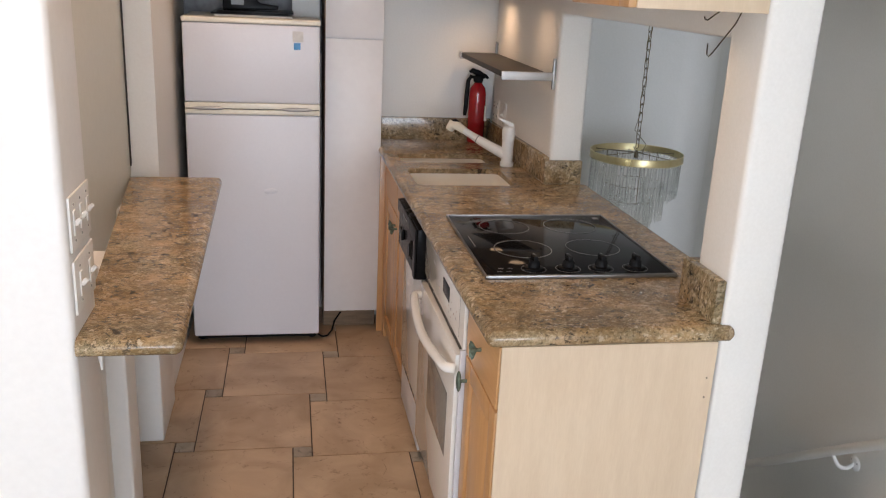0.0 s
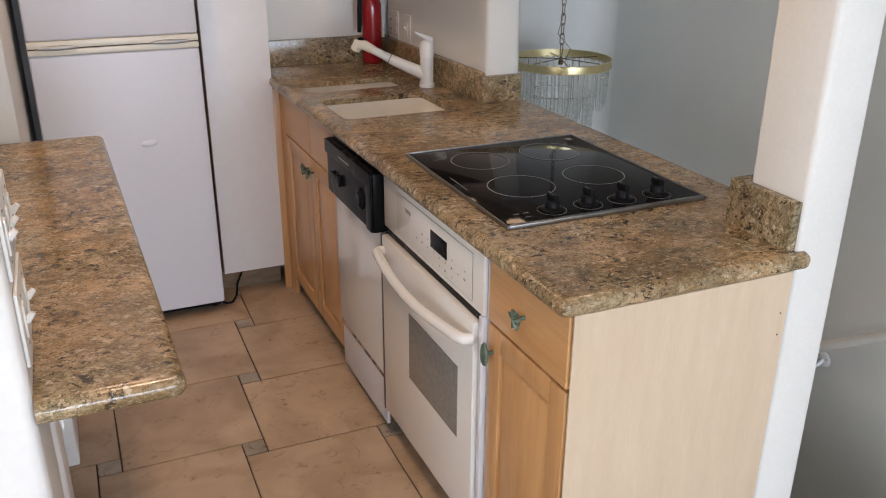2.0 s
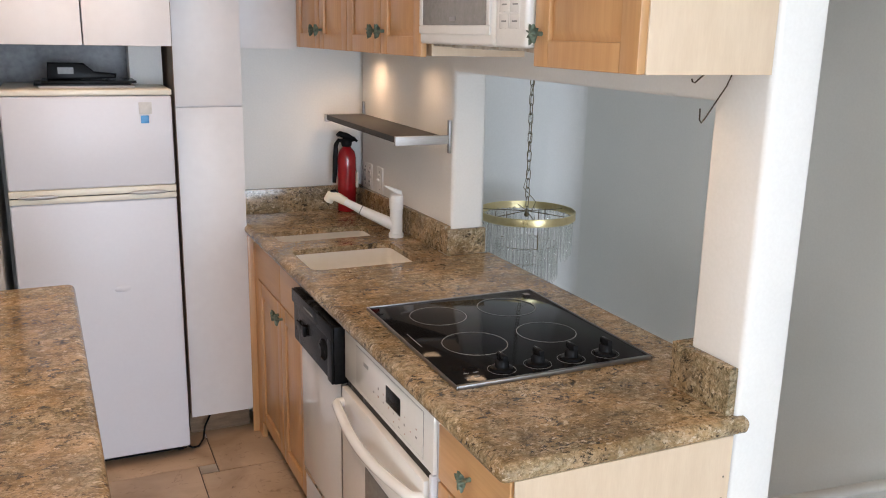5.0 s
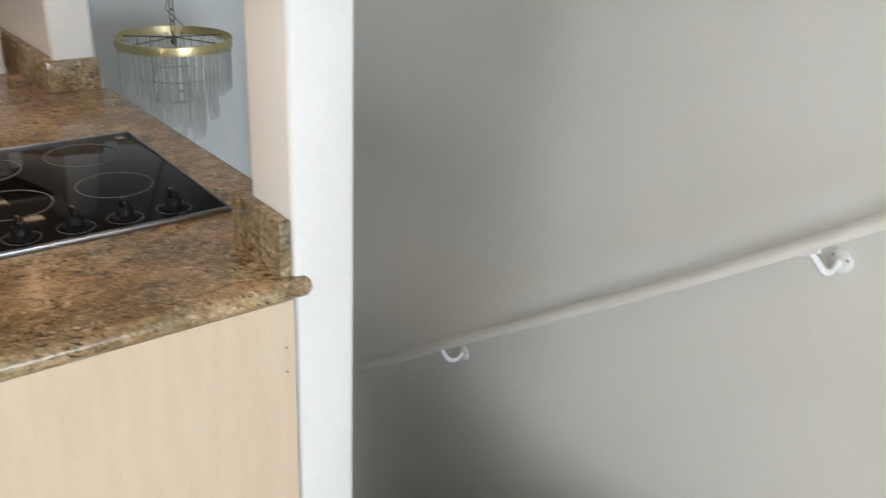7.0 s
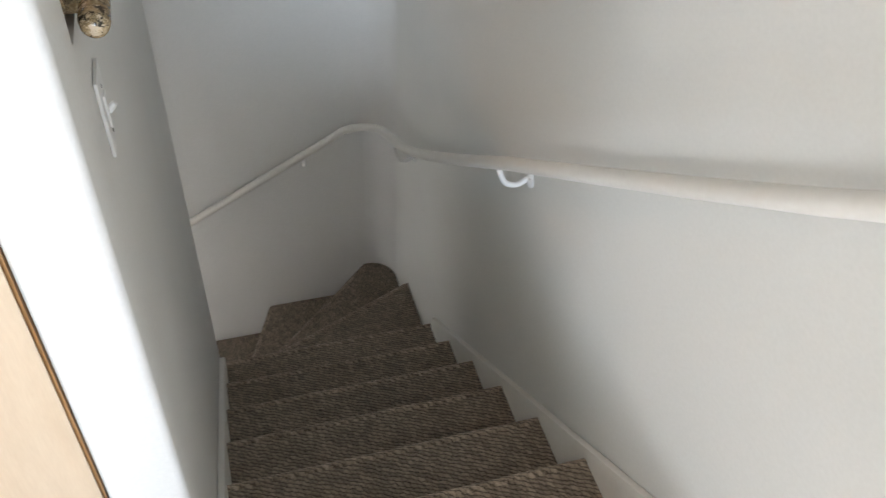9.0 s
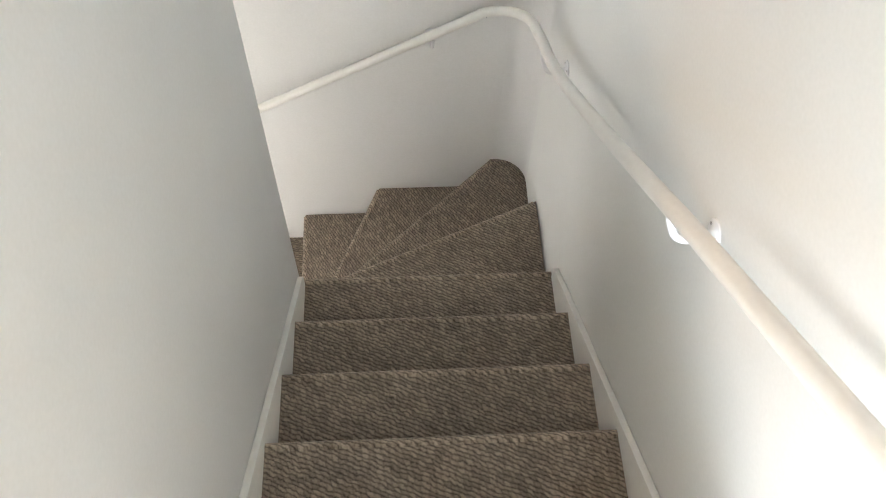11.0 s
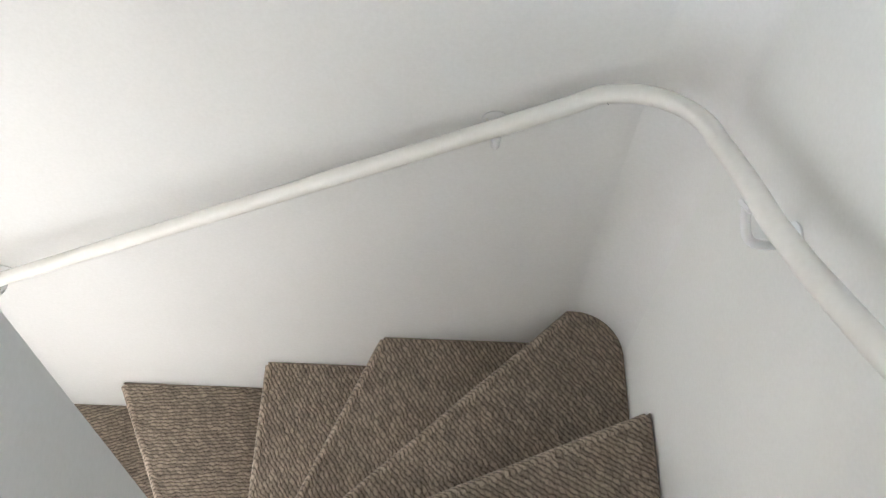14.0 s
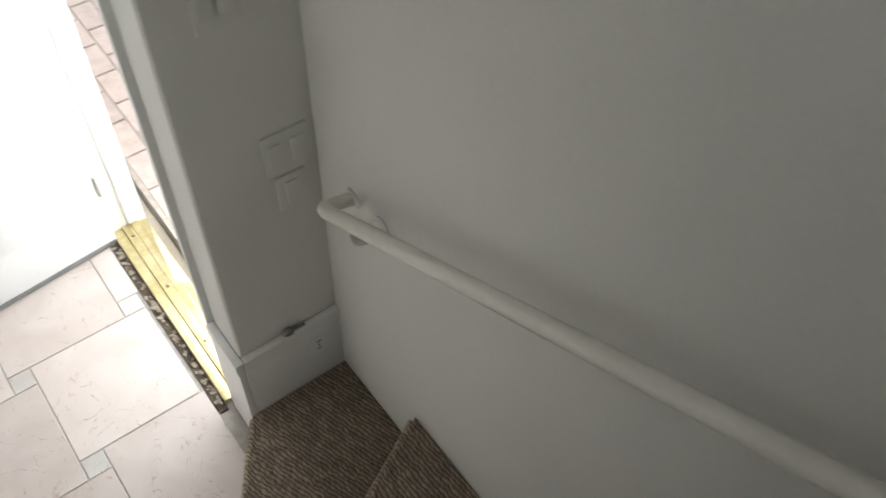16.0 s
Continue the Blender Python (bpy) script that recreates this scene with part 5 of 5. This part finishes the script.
# hooks under the end cupboard
for pts in ([(0.545, 0.10, 1.6265), (0.535, 0.103, 1.60), (0.505, 0.107, 1.555), (0.492, 0.109, 1.535), (0.484, 0.109, 1.527), (0.479, 0.109, 1.533), (0.478, 0.109, 1.556)],
            [(0.515, 0.14, 1.6265), (0.50, 0.142, 1.615), (0.487, 0.142, 1.605), (0.480, 0.142, 1.607), (0.478, 0.142, 1.613)]):
    single("wire_hook", tube(pts, 0.0017, None, 6), WIRE, "thin bent dark wire hook hanging from a cupboard", "hook", smooth=60, group="wire hooks")

# things on the refrigerator
bm = prism([(-0.725, 1.5), (-0.492, 1.506), (-0.488, 1.522), (-0.565, 1.530), (-0.600, 1.560), (-0.722, 1.562)], 2.192, 2.248, 0.006, top_only=False)
for v in bm.verts:
    v.co = (v.co.x, 4.44 - v.co.z, v.co.y)
bmesh.ops.recalc_face_normals(bm, faces=bm.faces)
case = thing("black_case", (-0.61, 2.22, 1.5), "black hand-held case with a narrow grip lying on folders", "case")
part("shell", bm, BLACK, case)
part("label_patch", box(-0.688, -0.635, 2.1912, 2.1919, 1.522, 1.545), MARK, case, "grey label patch")
for i, (x0, x1, z, m) in enumerate(((-0.755, -0.43, 1.4745, PAPER), (-0.77, -0.445, 1.483, BLACK), (-0.745, -0.425, 1.4915, BLACK))):
    single("folder", box(x0, x1, 2.13, 2.36, z, z + 0.008, 0.0015), m, "flat dark folder on top of the refrigerator" if m is BLACK else "thin sheaf of pale papers on the refrigerator", "folder", group="folders on the refrigerator")
single("power_cord", tube([(-0.318, 2.13, 0.012), (-0.30, 2.11, 0.007), (-0.275, 2.115, 0.007), (-0.25, 2.15, 0.02), (-0.235, 2.20, 0.05), (-0.20, 2.27, 0.07), (-0.14, 2.33, 0.075)], 0.0042, None, 8), BLACK, "black power cord trailing under the pantry", "cord", smooth=60)

# breakfast bar
bar = thing("breakfast_bar", (-0.84, 0.75, 0), "narrow granite breakfast bar on white posts", "breakfast bar")
bm = granite_slab(-1.0, -0.665, 0.0, 1.518)
for v in bm.verts:
    v.co.x = -1.667 - v.co.x
    f = max(v.co.y, 0) / 1.5
    if v.co.x > -0.85:
        v.co.x -= 0.028 * f
    v.co.y -= 0.012
top = part("slab", bm, GRANITE, bar, "golden-brown granite top", 50)
for v in top.data.vertices:
    w = v.co + BASE[bar]
    if w.x < -0.97:
        v.co.x = (-0.8815 if w.y < 0.2 else -1.0215) - BASE[bar].x
for y0, y1, x0 in ((0.60, 0.74, -1.02), (1.19, 1.515, -1.02)):
    part("post", box(x0, -0.905, y0, y1, 0.0, TOPZ - 0.0405, 0.008, seg=3), TRIM, bar, "white painted upright", 50)
for y in (0.10, 0.55):
    part("support_bracket", tube([(-0.86, y, TOPZ - 0.041), (-0.858, y, TOPZ - 0.075), (-0.856, y, TOPZ - 0.115)], [0.010, 0.006, 0.002], None, 8), TRIM, bar, "thin white bracket")
structure("wall_bar_low", box(-1.0215, -0.96, 0.2105, 0.5995, 0.0, TOPZ - 0.041), PAINT, "white wall below the breakfast bar", "wall")

# ---- stairwell things ----
CX, CY, CZ = 1.050, 1.785, 0.972
chand = thing("crystal_chandelier", (CX, CY, 0.56), "three-tier brass chandelier hung with clear glass prisms", "chandelier")
bm = bmesh.new()
prof = [(0.198, -0.016), (0.2015, -0.016), (0.2028, -0.0145), (0.2028, -0.0125), (0.2012, -0.0115), (0.2016, 0.0), (0.2012, 0.0115), (0.2028, 0.0125), (0.2028, 0.0145), (0.2015, 0.016), (0.198, 0.016)]
loops = [[bm.verts.new((CX + r * math.cos(a), CY + r * math.sin(a), CZ + h)) for a in [k * math.tau / 64 for k in range(64)]] for r, h in prof]
for i in range(len(prof)):
    a, b = loops[i], loops[(i + 1) % len(prof)]
    for k in range(64):
        bm.faces.new((a[k], a[(k + 1) % 64], b[(k + 1) % 64], b[k]))
part("hoop", bm, BRASS, chand, "polished brass hoop", 40)
for k in range(3):
    a = k * math.pi / 3 + 0.2
    part("spoke", tube([(CX + 0.1985 * math.cos(a), CY + 0.1985 * math.sin(a), CZ), (CX, CY, CZ + 0.012), (CX - 0.1985 * math.cos(a), CY - 0.1985 * math.sin(a), CZ)], 0.002, None, 6), OLD_BRASS, chand)
for r, z in ((0.130, CZ - 0.122), (0.084, CZ - 0.200)):
    part("tier_ring", tube([(CX + r * math.cos(a), CY + r * math.sin(a), z) for a in [k * math.tau / 36 for k in range(37)]], 0.0018, None, 6), OLD_BRASS, chand)
    for k in range(3):
        a = k * math.tau / 3 + 0.4
        part("drop_rod", tube([(CX + r * math.cos(a), CY + r * math.sin(a), z), (CX + r * math.cos(a), CY + r * math.sin(a), CZ + 0.004)], 0.0015, None, 5), OLD_BRASS, chand)
part("hub", lathe([(0, -0.014), (0.008, -0.012), (0.011, -0.004), (0.008, 0.008), (0.003, 0.022), (0, 0.023)], (CX, CY, CZ), sides=16), OLD_BRASS, chand, smooth=50)


def prism_mesh(length, w):
    bm = tube([(0, 0, 0), (0, 0, -0.008), (0, 0, -length + 0.014), (0, 0, -length)], [w * 0.5, w, w * 0.92, w * 0.25], None, 6)
    return finish("glass_prism", bm, CRYSTAL, 0)


random.seed(11)
for r, z, n, mesh in ((0.186, CZ - 0.008, 42, prism_mesh(0.165, 0.0092)), (0.130, CZ - 0.124, 26, prism_mesh(0.155, 0.0090)), (0.084, CZ - 0.202, 18, prism_mesh(0.150, 0.0094))):
    for k in range(n):
        a = k * math.tau / n + random.uniform(-0.02, 0.02)
        ob = new("glass_prism", mesh)
        ob.parent = chand
        ob.matrix_basis = Matrix.Translation(Vector((CX + r * math.cos(a), CY + r * math.sin(a), z + random.uniform(-0.004, 0.002))) - BASE[chand]) @ Euler((random.uniform(-0.04, 0.04), random.uniform(-0.04, 0.04), random.uniform(0, 3))).to_matrix().to_4x4()

def link_mesh():
    pts = [(0.0105 * max(-0.85, min(0.85, 1.3 * math.cos(t))), 0, 0.0225 * math.sin(t)) for t in [k * math.tau / 16 for k in range(17)]]
    return finish("chain_link", tube(pts, 0.0019, None, 6, False), OLD_BRASS, 60)


LINK = link_mesh()
chain = thing("hanging_chain", (CX, CY, CZ + 0.035), "tarnished brass chain with a thin wire holding the chandelier", "chain")
z, k = CZ + 0.05, 0
while z < CEIL - 0.03:
    ob = new("chain_link", LINK)
    ob.parent = chain
    ob.matrix_basis = Matrix.Translation(Vector((CX, CY, z)) - BASE[chain]) @ Euler((0, 0, (k % 2) * math.pi / 2 + 0.5)).to_matrix().to_4x4()
    z, k = z + 0.038, k + 1
wire = [(CX + 0.012 * math.sin(i * 1.3), CY + 0.012 * math.cos(i * 1.1), CZ + 0.03 + i * 0.05) for i in range(30)]
wire = [(CX + 0.025, CY, CZ + 0.01), (CX + 0.035, CY - 0.01, CZ + 0.05), (CX - 0.02, CY, CZ + 0.11)] + wire[3:]
part("wire", tube(wire, 0.0016, None, 6), OLD_BRASS, chain, "thin lamp wire", 60)
single("ceiling_rose", lathe([(0, 0), (0.05, 0), (0.055, -0.01), (0.02, -0.03), (0, -0.03)], (CX, CY, CEIL)), BRASS, "brass ceiling rose of the chandelier", "ceiling rose", smooth=50)

# handrail
rail = thing("handrail", (1.5, 1.0, -1.8), "round cream-painted wooden handrail fixed to the stair walls", "handrail")
RX, RY, RR = 1.523, 2.270, 0.0178
up_line = [(RX, -0.630, 1.080), (RX, 1.60, -0.503)]
cr = 0.165
bend = []
for i in range(0, 11):
    a = i * math.pi / 20
    bend.append((RX - cr + cr * math.cos(a), RY - cr + cr * math.sin(a), -0.772 - 0.080 * i / 10))
down = [(1.30, RY, -0.888), (-0.128, RY, -1.668)]
pts = [up_line[0], (RX, -0.45, 0.944), (RX, -0.25, 0.795), (RX, 0.0, 0.617), (RX, 0.3, 0.407), (RX, 0.7, 0.130), (RX, 1.1, -0.158), (RX, 1.4, -0.368), up_line[1], (RX, 1.75, -0.596), (RX, 1.85, -0.650), (RX, 1.95, -0.694), (RX, 2.04, -0.738)] + bend + down
part("bar", tube(pts, RR, None, 18), RAIL, rail, smooth=60)
d = (Vector(up_line[0]) - Vector(up_line[1])).normalized()
e0 = Vector(up_line[0])
part("end_cap", tube([e0 - d * 0.018, e0 - d * 0.014, e0 + d * 0.026, e0 + d * 0.037, e0 + d * 0.043, e0 + d * 0.045], [0.0182, 0.0200, 0.0197, 0.0175, 0.0125, 0.006], None, 18), TRIM, rail, "white rounded end cap", 60)
part("joint_ring", tube([Vector((1.37, RY, -0.852)) + Vector((0.0009, 0, 0.0004)), Vector((1.37, RY, -0.852))], RR + 0.0004, None, 18), MARK, rail, "painted-over joint line")
part("rail_return", tube([(-0.126, RY, -1.6669), (-0.138, RY, -1.6735), (-0.150, RY + 0.003, -1.679), (-0.157, RY + 0.010, -1.683), (-0.160, RY + 0.022, -1.687), (-0.160, FAR_Y - 0.006, -1.700)], [RR, RR, RR, 0.0172, 0.0165, 0.0160], None, 18), RAIL, rail, "mitred return turning into the wall", 60)
part("return_plate", lathe([(0, 0), (0.026, 0), (0.026, -0.003), (0.020, -0.006), (0, -0.006)], (-0.160, FAR_Y - 0.0005, -1.700), "y", 20), RAIL, rail, "small round wall plate", 50)


def rail_bracket(px, py, pz, wall, drop=0.105):
    """Curved arm from a round wall plate to the underside of the rail. wall: 'x' or 'y'."""
    br = thing("rail_bracket", (px, py, pz), "white painted curved handrail bracket on a round plate", "bracket", "handrail brackets")
    n = Vector((-1, 0, 0)) if wall == "x" else Vector((0, -1, 0))
    along = Vector((0, -1, 0)) if wall == "x" else Vector((1, 0, 0))
    c = Vector((px, py, pz))
    reach = 0.083 if wall == "x" else 0.078
    sgn = -1
    plate = lathe([(0, 0), (0.028, 0), (0.028, 0.003 * sgn), (0.022, 0.006 * sgn), (0.011, 0.009 * sgn), (0, 0.009 * sgn)], c + n * 0.001, wall, 24)
    part("plate", plate, TRIM, br, smooth=50)
    lean = Vector((0, 0.028, -0.0195)) if wall == "x" else Vector((0, 0, 0))
    arm = [c + n * 0.006, c + n * 0.034 + Vector((0, 0, -0.017)), c + n * reach * 0.82 + Vector((0, 0, -0.006)), c + n * reach * 0.97 + lean * 0.5 + Vector((0, 0, drop * 0.36)), c + n * reach + lean + Vector((0, 0, drop - 0.024))]
    fine_arm = []
    for i in range(len(arm) - 1):
        for k in range(4):
            t = k / 4
            p0, p1, p2, p3 = arm[max(i - 1, 0)], arm[i], arm[i + 1], arm[min(i + 2, len(arm) - 1)]
            fine_arm.append(0.5 * ((2 * p1) + (-p0 + p2) * t + (2 * p0 - 5 * p1 + 4 * p2 - p3) * t * t + (-p0 + 3 * p1 - 3 * p2 + p3) * t ** 3))
    fine_arm.append(arm[-1])
    part("arm", tube(fine_arm, 0.0075, None, 10), TRIM, br, smooth=60)
    slope = 0.68 if wall == "x" else 0.53
    s = c + n * reach + lean + Vector((0, 0, drop - 0.022))
    dv = along + Vector((0, 0, slope))
    dv.normalize()
    part("saddle", tube([s - dv * 0.024, s - dv * 0.02, s + dv * 0.02, s + dv * 0.024], [0.003, 0.0065, 0.0065, 0.003], None, 8), TRIM, br)
    for a in (0.6, 2.7, 4.8):
        o = c + n * 0.0075
        q = Vector((0, 0.019 * math.cos(a), 0.019 * math.sin(a))) if wall == "x" else Vector((0.019 * math.cos(a), 0, 0.019 * math.sin(a)))
        part("screw", tube([o + q - n * 0.003, o + q + n * 0.0015], 0.0032, None, 8), RAIL if wall == "y" else STEEL, br)
    return br


def rail_z(y):
    return 1.046 - 0.694 * (y + 0.60) + 0.09 * max(0.0, y - 1.70)


for y, drop in ((-0.448, 0.070), (0.748, 0.076), (1.90, 0.084)):
    rail_bracket(STAIR_R, y, rail_z(y) - drop, "x", drop)
for x in (1.185, -0.045):
    rail_bracket(x, FAR_Y, -0.888 - 0.546 * (1.30 - x) - 0.068, "y", 0.068)

# ---- entry ----
part_door = thing("front_door", (-1.35, 1.99, HALL_Z + 0.006), "white painted front door standing open into the hall", "door")
leaf = box(-0.001, 0.043, -0.86, 0.0, 0.006, 2.02, 0.003)
for z0, z1 in ((0.22, 0.95), (1.08, 1.88)):
    for y0, y1 in ((-0.75, -0.47), (-0.39, -0.11)):
        box(0.0435, 0.049, y0, y1, z0, z1, 0.004, leaf)
turn = pose(-1.352, 2.003, HALL_Z + 0.004, 0, 0, 6)
bmesh.ops.transform(leaf, matrix=turn, verts=leaf.verts)
lf = part("leaf", leaf, DOOR_PAINT, part_door)
for z in (0.25, 1.75):
    hg = tube([(0.046, 0.004, z), (0.046, 0.004, z + 0.09)], 0.006, None, 10)
    bmesh.ops.transform(hg, matrix=turn, verts=hg.verts)
    part("hinge", hg, STEEL, part_door, "steel hinge knuckle")
swp = box(0.0435, 0.047, -0.855, -0.005, 0.0005, 0.02)
bmesh.ops.transform(swp, matrix=turn, verts=swp.verts)
part("door_sweep", swp, MARK, part_door, "grey door sweep")
bm = bmesh.new()
for b in ((-0.482, -0.4605, 2.026, 2.150, HALL_Z, HALL_Z + 2.05), (-1.3695, -1.348, 2.005, 2.138, HALL_Z, HALL_Z + 2.05), (-1.348, -0.482, 2.026, 2.138, HALL_Z + 2.028, HALL_Z + 2.0495)):
    box(*b, 0.003, bm)
box(-1.3475, -1.335, 2.07, 2.085, HALL_Z + 0.03, HALL_Z + 2.02, 0.002, bm)
structure("door_frame", bm, TRIM, "white painted front door frame", "door frame")
sill = thing("door_threshold", (-0.92, 2.07, HALL_Z), "weathered yellow brass door threshold", "threshold", kind="structure")
for i, (y0, y1, z) in enumerate(((2.003, 2.04, 0.018), (2.0405, 2.075, 0.026), (2.0755, 2.105, 0.022), (2.1055, 2.135, 0.012))):
    part("sill_strip", box(-1.346, -0.484, y0, y1, HALL_Z - 0.003, HALL_Z + z, 0.003), THRESH, sill)
for x in (-1.28, -1.0, -0.72, -0.55):
    part("screw", lathe([(0, 0), (0.006, 0), (0.005, 0.002), (0, 0.002)], (x, 2.058, HALL_Z + 0.026), sides=10), OLD_BRASS, sill)
bm = box(-1.346, -0.462, 1.972, 2.0025, HALL_Z - 0.004, HALL_Z + 0.002)
bmesh.ops.subdivide_edges(bm, edges=[e for e in bm.edges if abs(e.verts[0].co.x - e.verts[1].co.x) > 0.5], cuts=60)
for v in bm.verts:
    v.co.z += 0.004 * noise.noise(v.co * 60)
structure("mortar_strip", bm, RUST, "crumbling dark and pale mortar along the threshold", "mortar", 0)
random.seed(23)
bm = bmesh.new()
for i in range(70):
    x, y, s = random.uniform(-1.33, -0.48), random.uniform(1.976, 1.999), random.uniform(0.004, 0.011)
    own = box(-s, s, -s * 0.6, s * 0.6, 0, s * 0.6, 0.001, seg=1)
    bmesh.ops.rotate(own, verts=own.verts, cent=(0, 0, 0), matrix=Matrix.Rotation(random.uniform(0, 3), 3, "Z"))
    for v in own.verts:
        v.co = v.co + Vector((x, y, HALL_Z + 0.001)) + Vector((random.uniform(-1, 1), random.uniform(-1, 1), 0)) * s * 0.25
    join(bm, own)
single("mortar_chips", bm, CHIPS, "loose pale mortar crumbs along the threshold", "mortar", "stuff", 0)
stop = thing("door_stop", (-0.28, 2.16, -2.25), "small dark metal stop lying on the baseboard", "door stop")
part("bulb", tube([(-0.294, 2.170, -2.2735), (-0.294, 2.180, -2.2735), (-0.294, 2.197, -2.2735), (-0.294, 2.203, -2.2735)], [0.005, 0.012, 0.012, 0.005], None, 12), RIM_STEEL, stop, smooth=60)
part("stem", tube([(-0.294, 2.202, -2.2745), (-0.295, 2.220, -2.278), (-0.296, 2.240, -2.281)], 0.0045, None, 8), RIM_STEEL, stop, smooth=60)

# outside
structure("ground", box(-120, 120, -120, 120, HALL_Z - 0.4, HALL_Z - 0.105), EARTH, "sunlit ground outside the door", "ground")
pave = structure("pavement", box(-3.2, 0.6, 2.19, 5.2, HALL_Z - 0.104, HALL_Z - 0.034), PALE_GROUT, "brick paved porch outside the door", "pavement", 0)
structure("garden_wall", box(-6, 3, 5.6, 5.8, HALL_Z - 0.1, HALL_Z + 2.4), STUCCO, "pale stucco wall across the porch", "wall")

# ---- pieces: tiles and paving bricks, last ----
def flat_piece(w, d, t, name, material):
    return finish(name, box(-w / 2, w / 2, -d / 2, d / 2, -t, 0, 0.0018, seg=1), material, 0)


def pieces(parent, mesh, spots, name):
    for x, y, z in spots:
        ob = new(name, mesh)
        ob.parent = parent
        ob.location = Vector((x, y, z)) - BASE[parent]


def clipped_mesh(x0, x1, y0, y1, t, name, material):
    return finish(name, box(x0, x1, y0, y1, -t, 0, 0.0015, seg=1), material, 0)


def lay(parent, ax, ay, side, small, mirrored, area, z, big_mat, small_mat, keep):
    """Large squares with small inserts on their corners, clipped to rectangles."""
    j = 0.0023
    m_big, m_small = flat_piece(side - 2 * j, side - 2 * j, 0.01, "floor_tile", big_mat), flat_piece(small - 2 * j, small - 2 * j, 0.01, "insert_tile", small_mat)
    x0, x1, y0, y1 = area
    for m in range(-14, 15):
        for n in range(-14, 15):
            if mirrored:
                ox, oy = ax + m * side + n * small, ay - m * small + n * side
                big = (ox, oy - side, ox + side, oy)
                ins = (ox + side - small, oy - side - small, ox + side, oy - side)
            else:
                ox, oy = ax + m * side - n * small, ay + m * small + n * side
                big = (ox, oy, ox + side, oy + side)
                ins = (ox + side - small, oy + side, ox + side, oy + side + small)
            for b, mesh, nm, mat_ in ((big, m_big, "floor_tile", big_mat), (ins, m_small, "insert_tile", small_mat)):
                for rx0, rx1, ry0, ry1 in keep:
                    c = (max(b[0], rx0), max(b[1], ry0), min(b[2], rx1), min(b[3], ry1))
                    if c[2] - c[0] < 0.012 or c[3] - c[1] < 0.012:
                        continue
                    cx, cy = (c[0] + c[2]) / 2, (c[1] + c[3]) / 2
                    if abs(c[2] - c[0] - (b[2] - b[0])) < 1e-6 and abs(c[3] - c[1] - (b[3] - b[1])) < 1e-6:
                        pieces(parent, mesh, [(cx, cy, z)], nm)
                    else:
                        w, d = c[2] - c[0], c[3] - c[1]
                        pieces(parent, clipped_mesh(-w / 2 + j, w / 2 - j, -d / 2 + j, d / 2 - j, 0.01, nm, mat_), [(cx, cy, z)], nm)


floor_k, floor_h = bpy.data.objects["floor_kitchen"], bpy.data.objects["floor_hall"]
lay(floor_k, -0.723, 1.953, 0.4225, 0.0695, True, (-1.0, 1.6, -2.4, 2.5), 0.0, TILE, INSERT,
    [(-1.55, 0.54, -2.4, 2.52), (0.54, STAIR_R - 0.016, -2.4, TOP_Y - 0.018)])
lay(floor_h, -1.323, 1.060, 0.413, 0.074, False, (-2.4, 0.3, 0.5, 2.0), HALL_Z, HALL_TILE, HALL_INSERT, [(-2.45, 0.33, 0.45, 1.971)])
brick_mesh = flat_piece(0.205, 0.095, 0.03, "paving_brick", BRICK)
for i in range(14):
    for k in range(18):
        x, y = -2.9 + i * 0.214 + (k % 2) * 0.107, 2.26 + k * 0.104
        pieces(pave, brick_mesh, [(x, y, HALL_Z - 0.028)], "paving_brick")
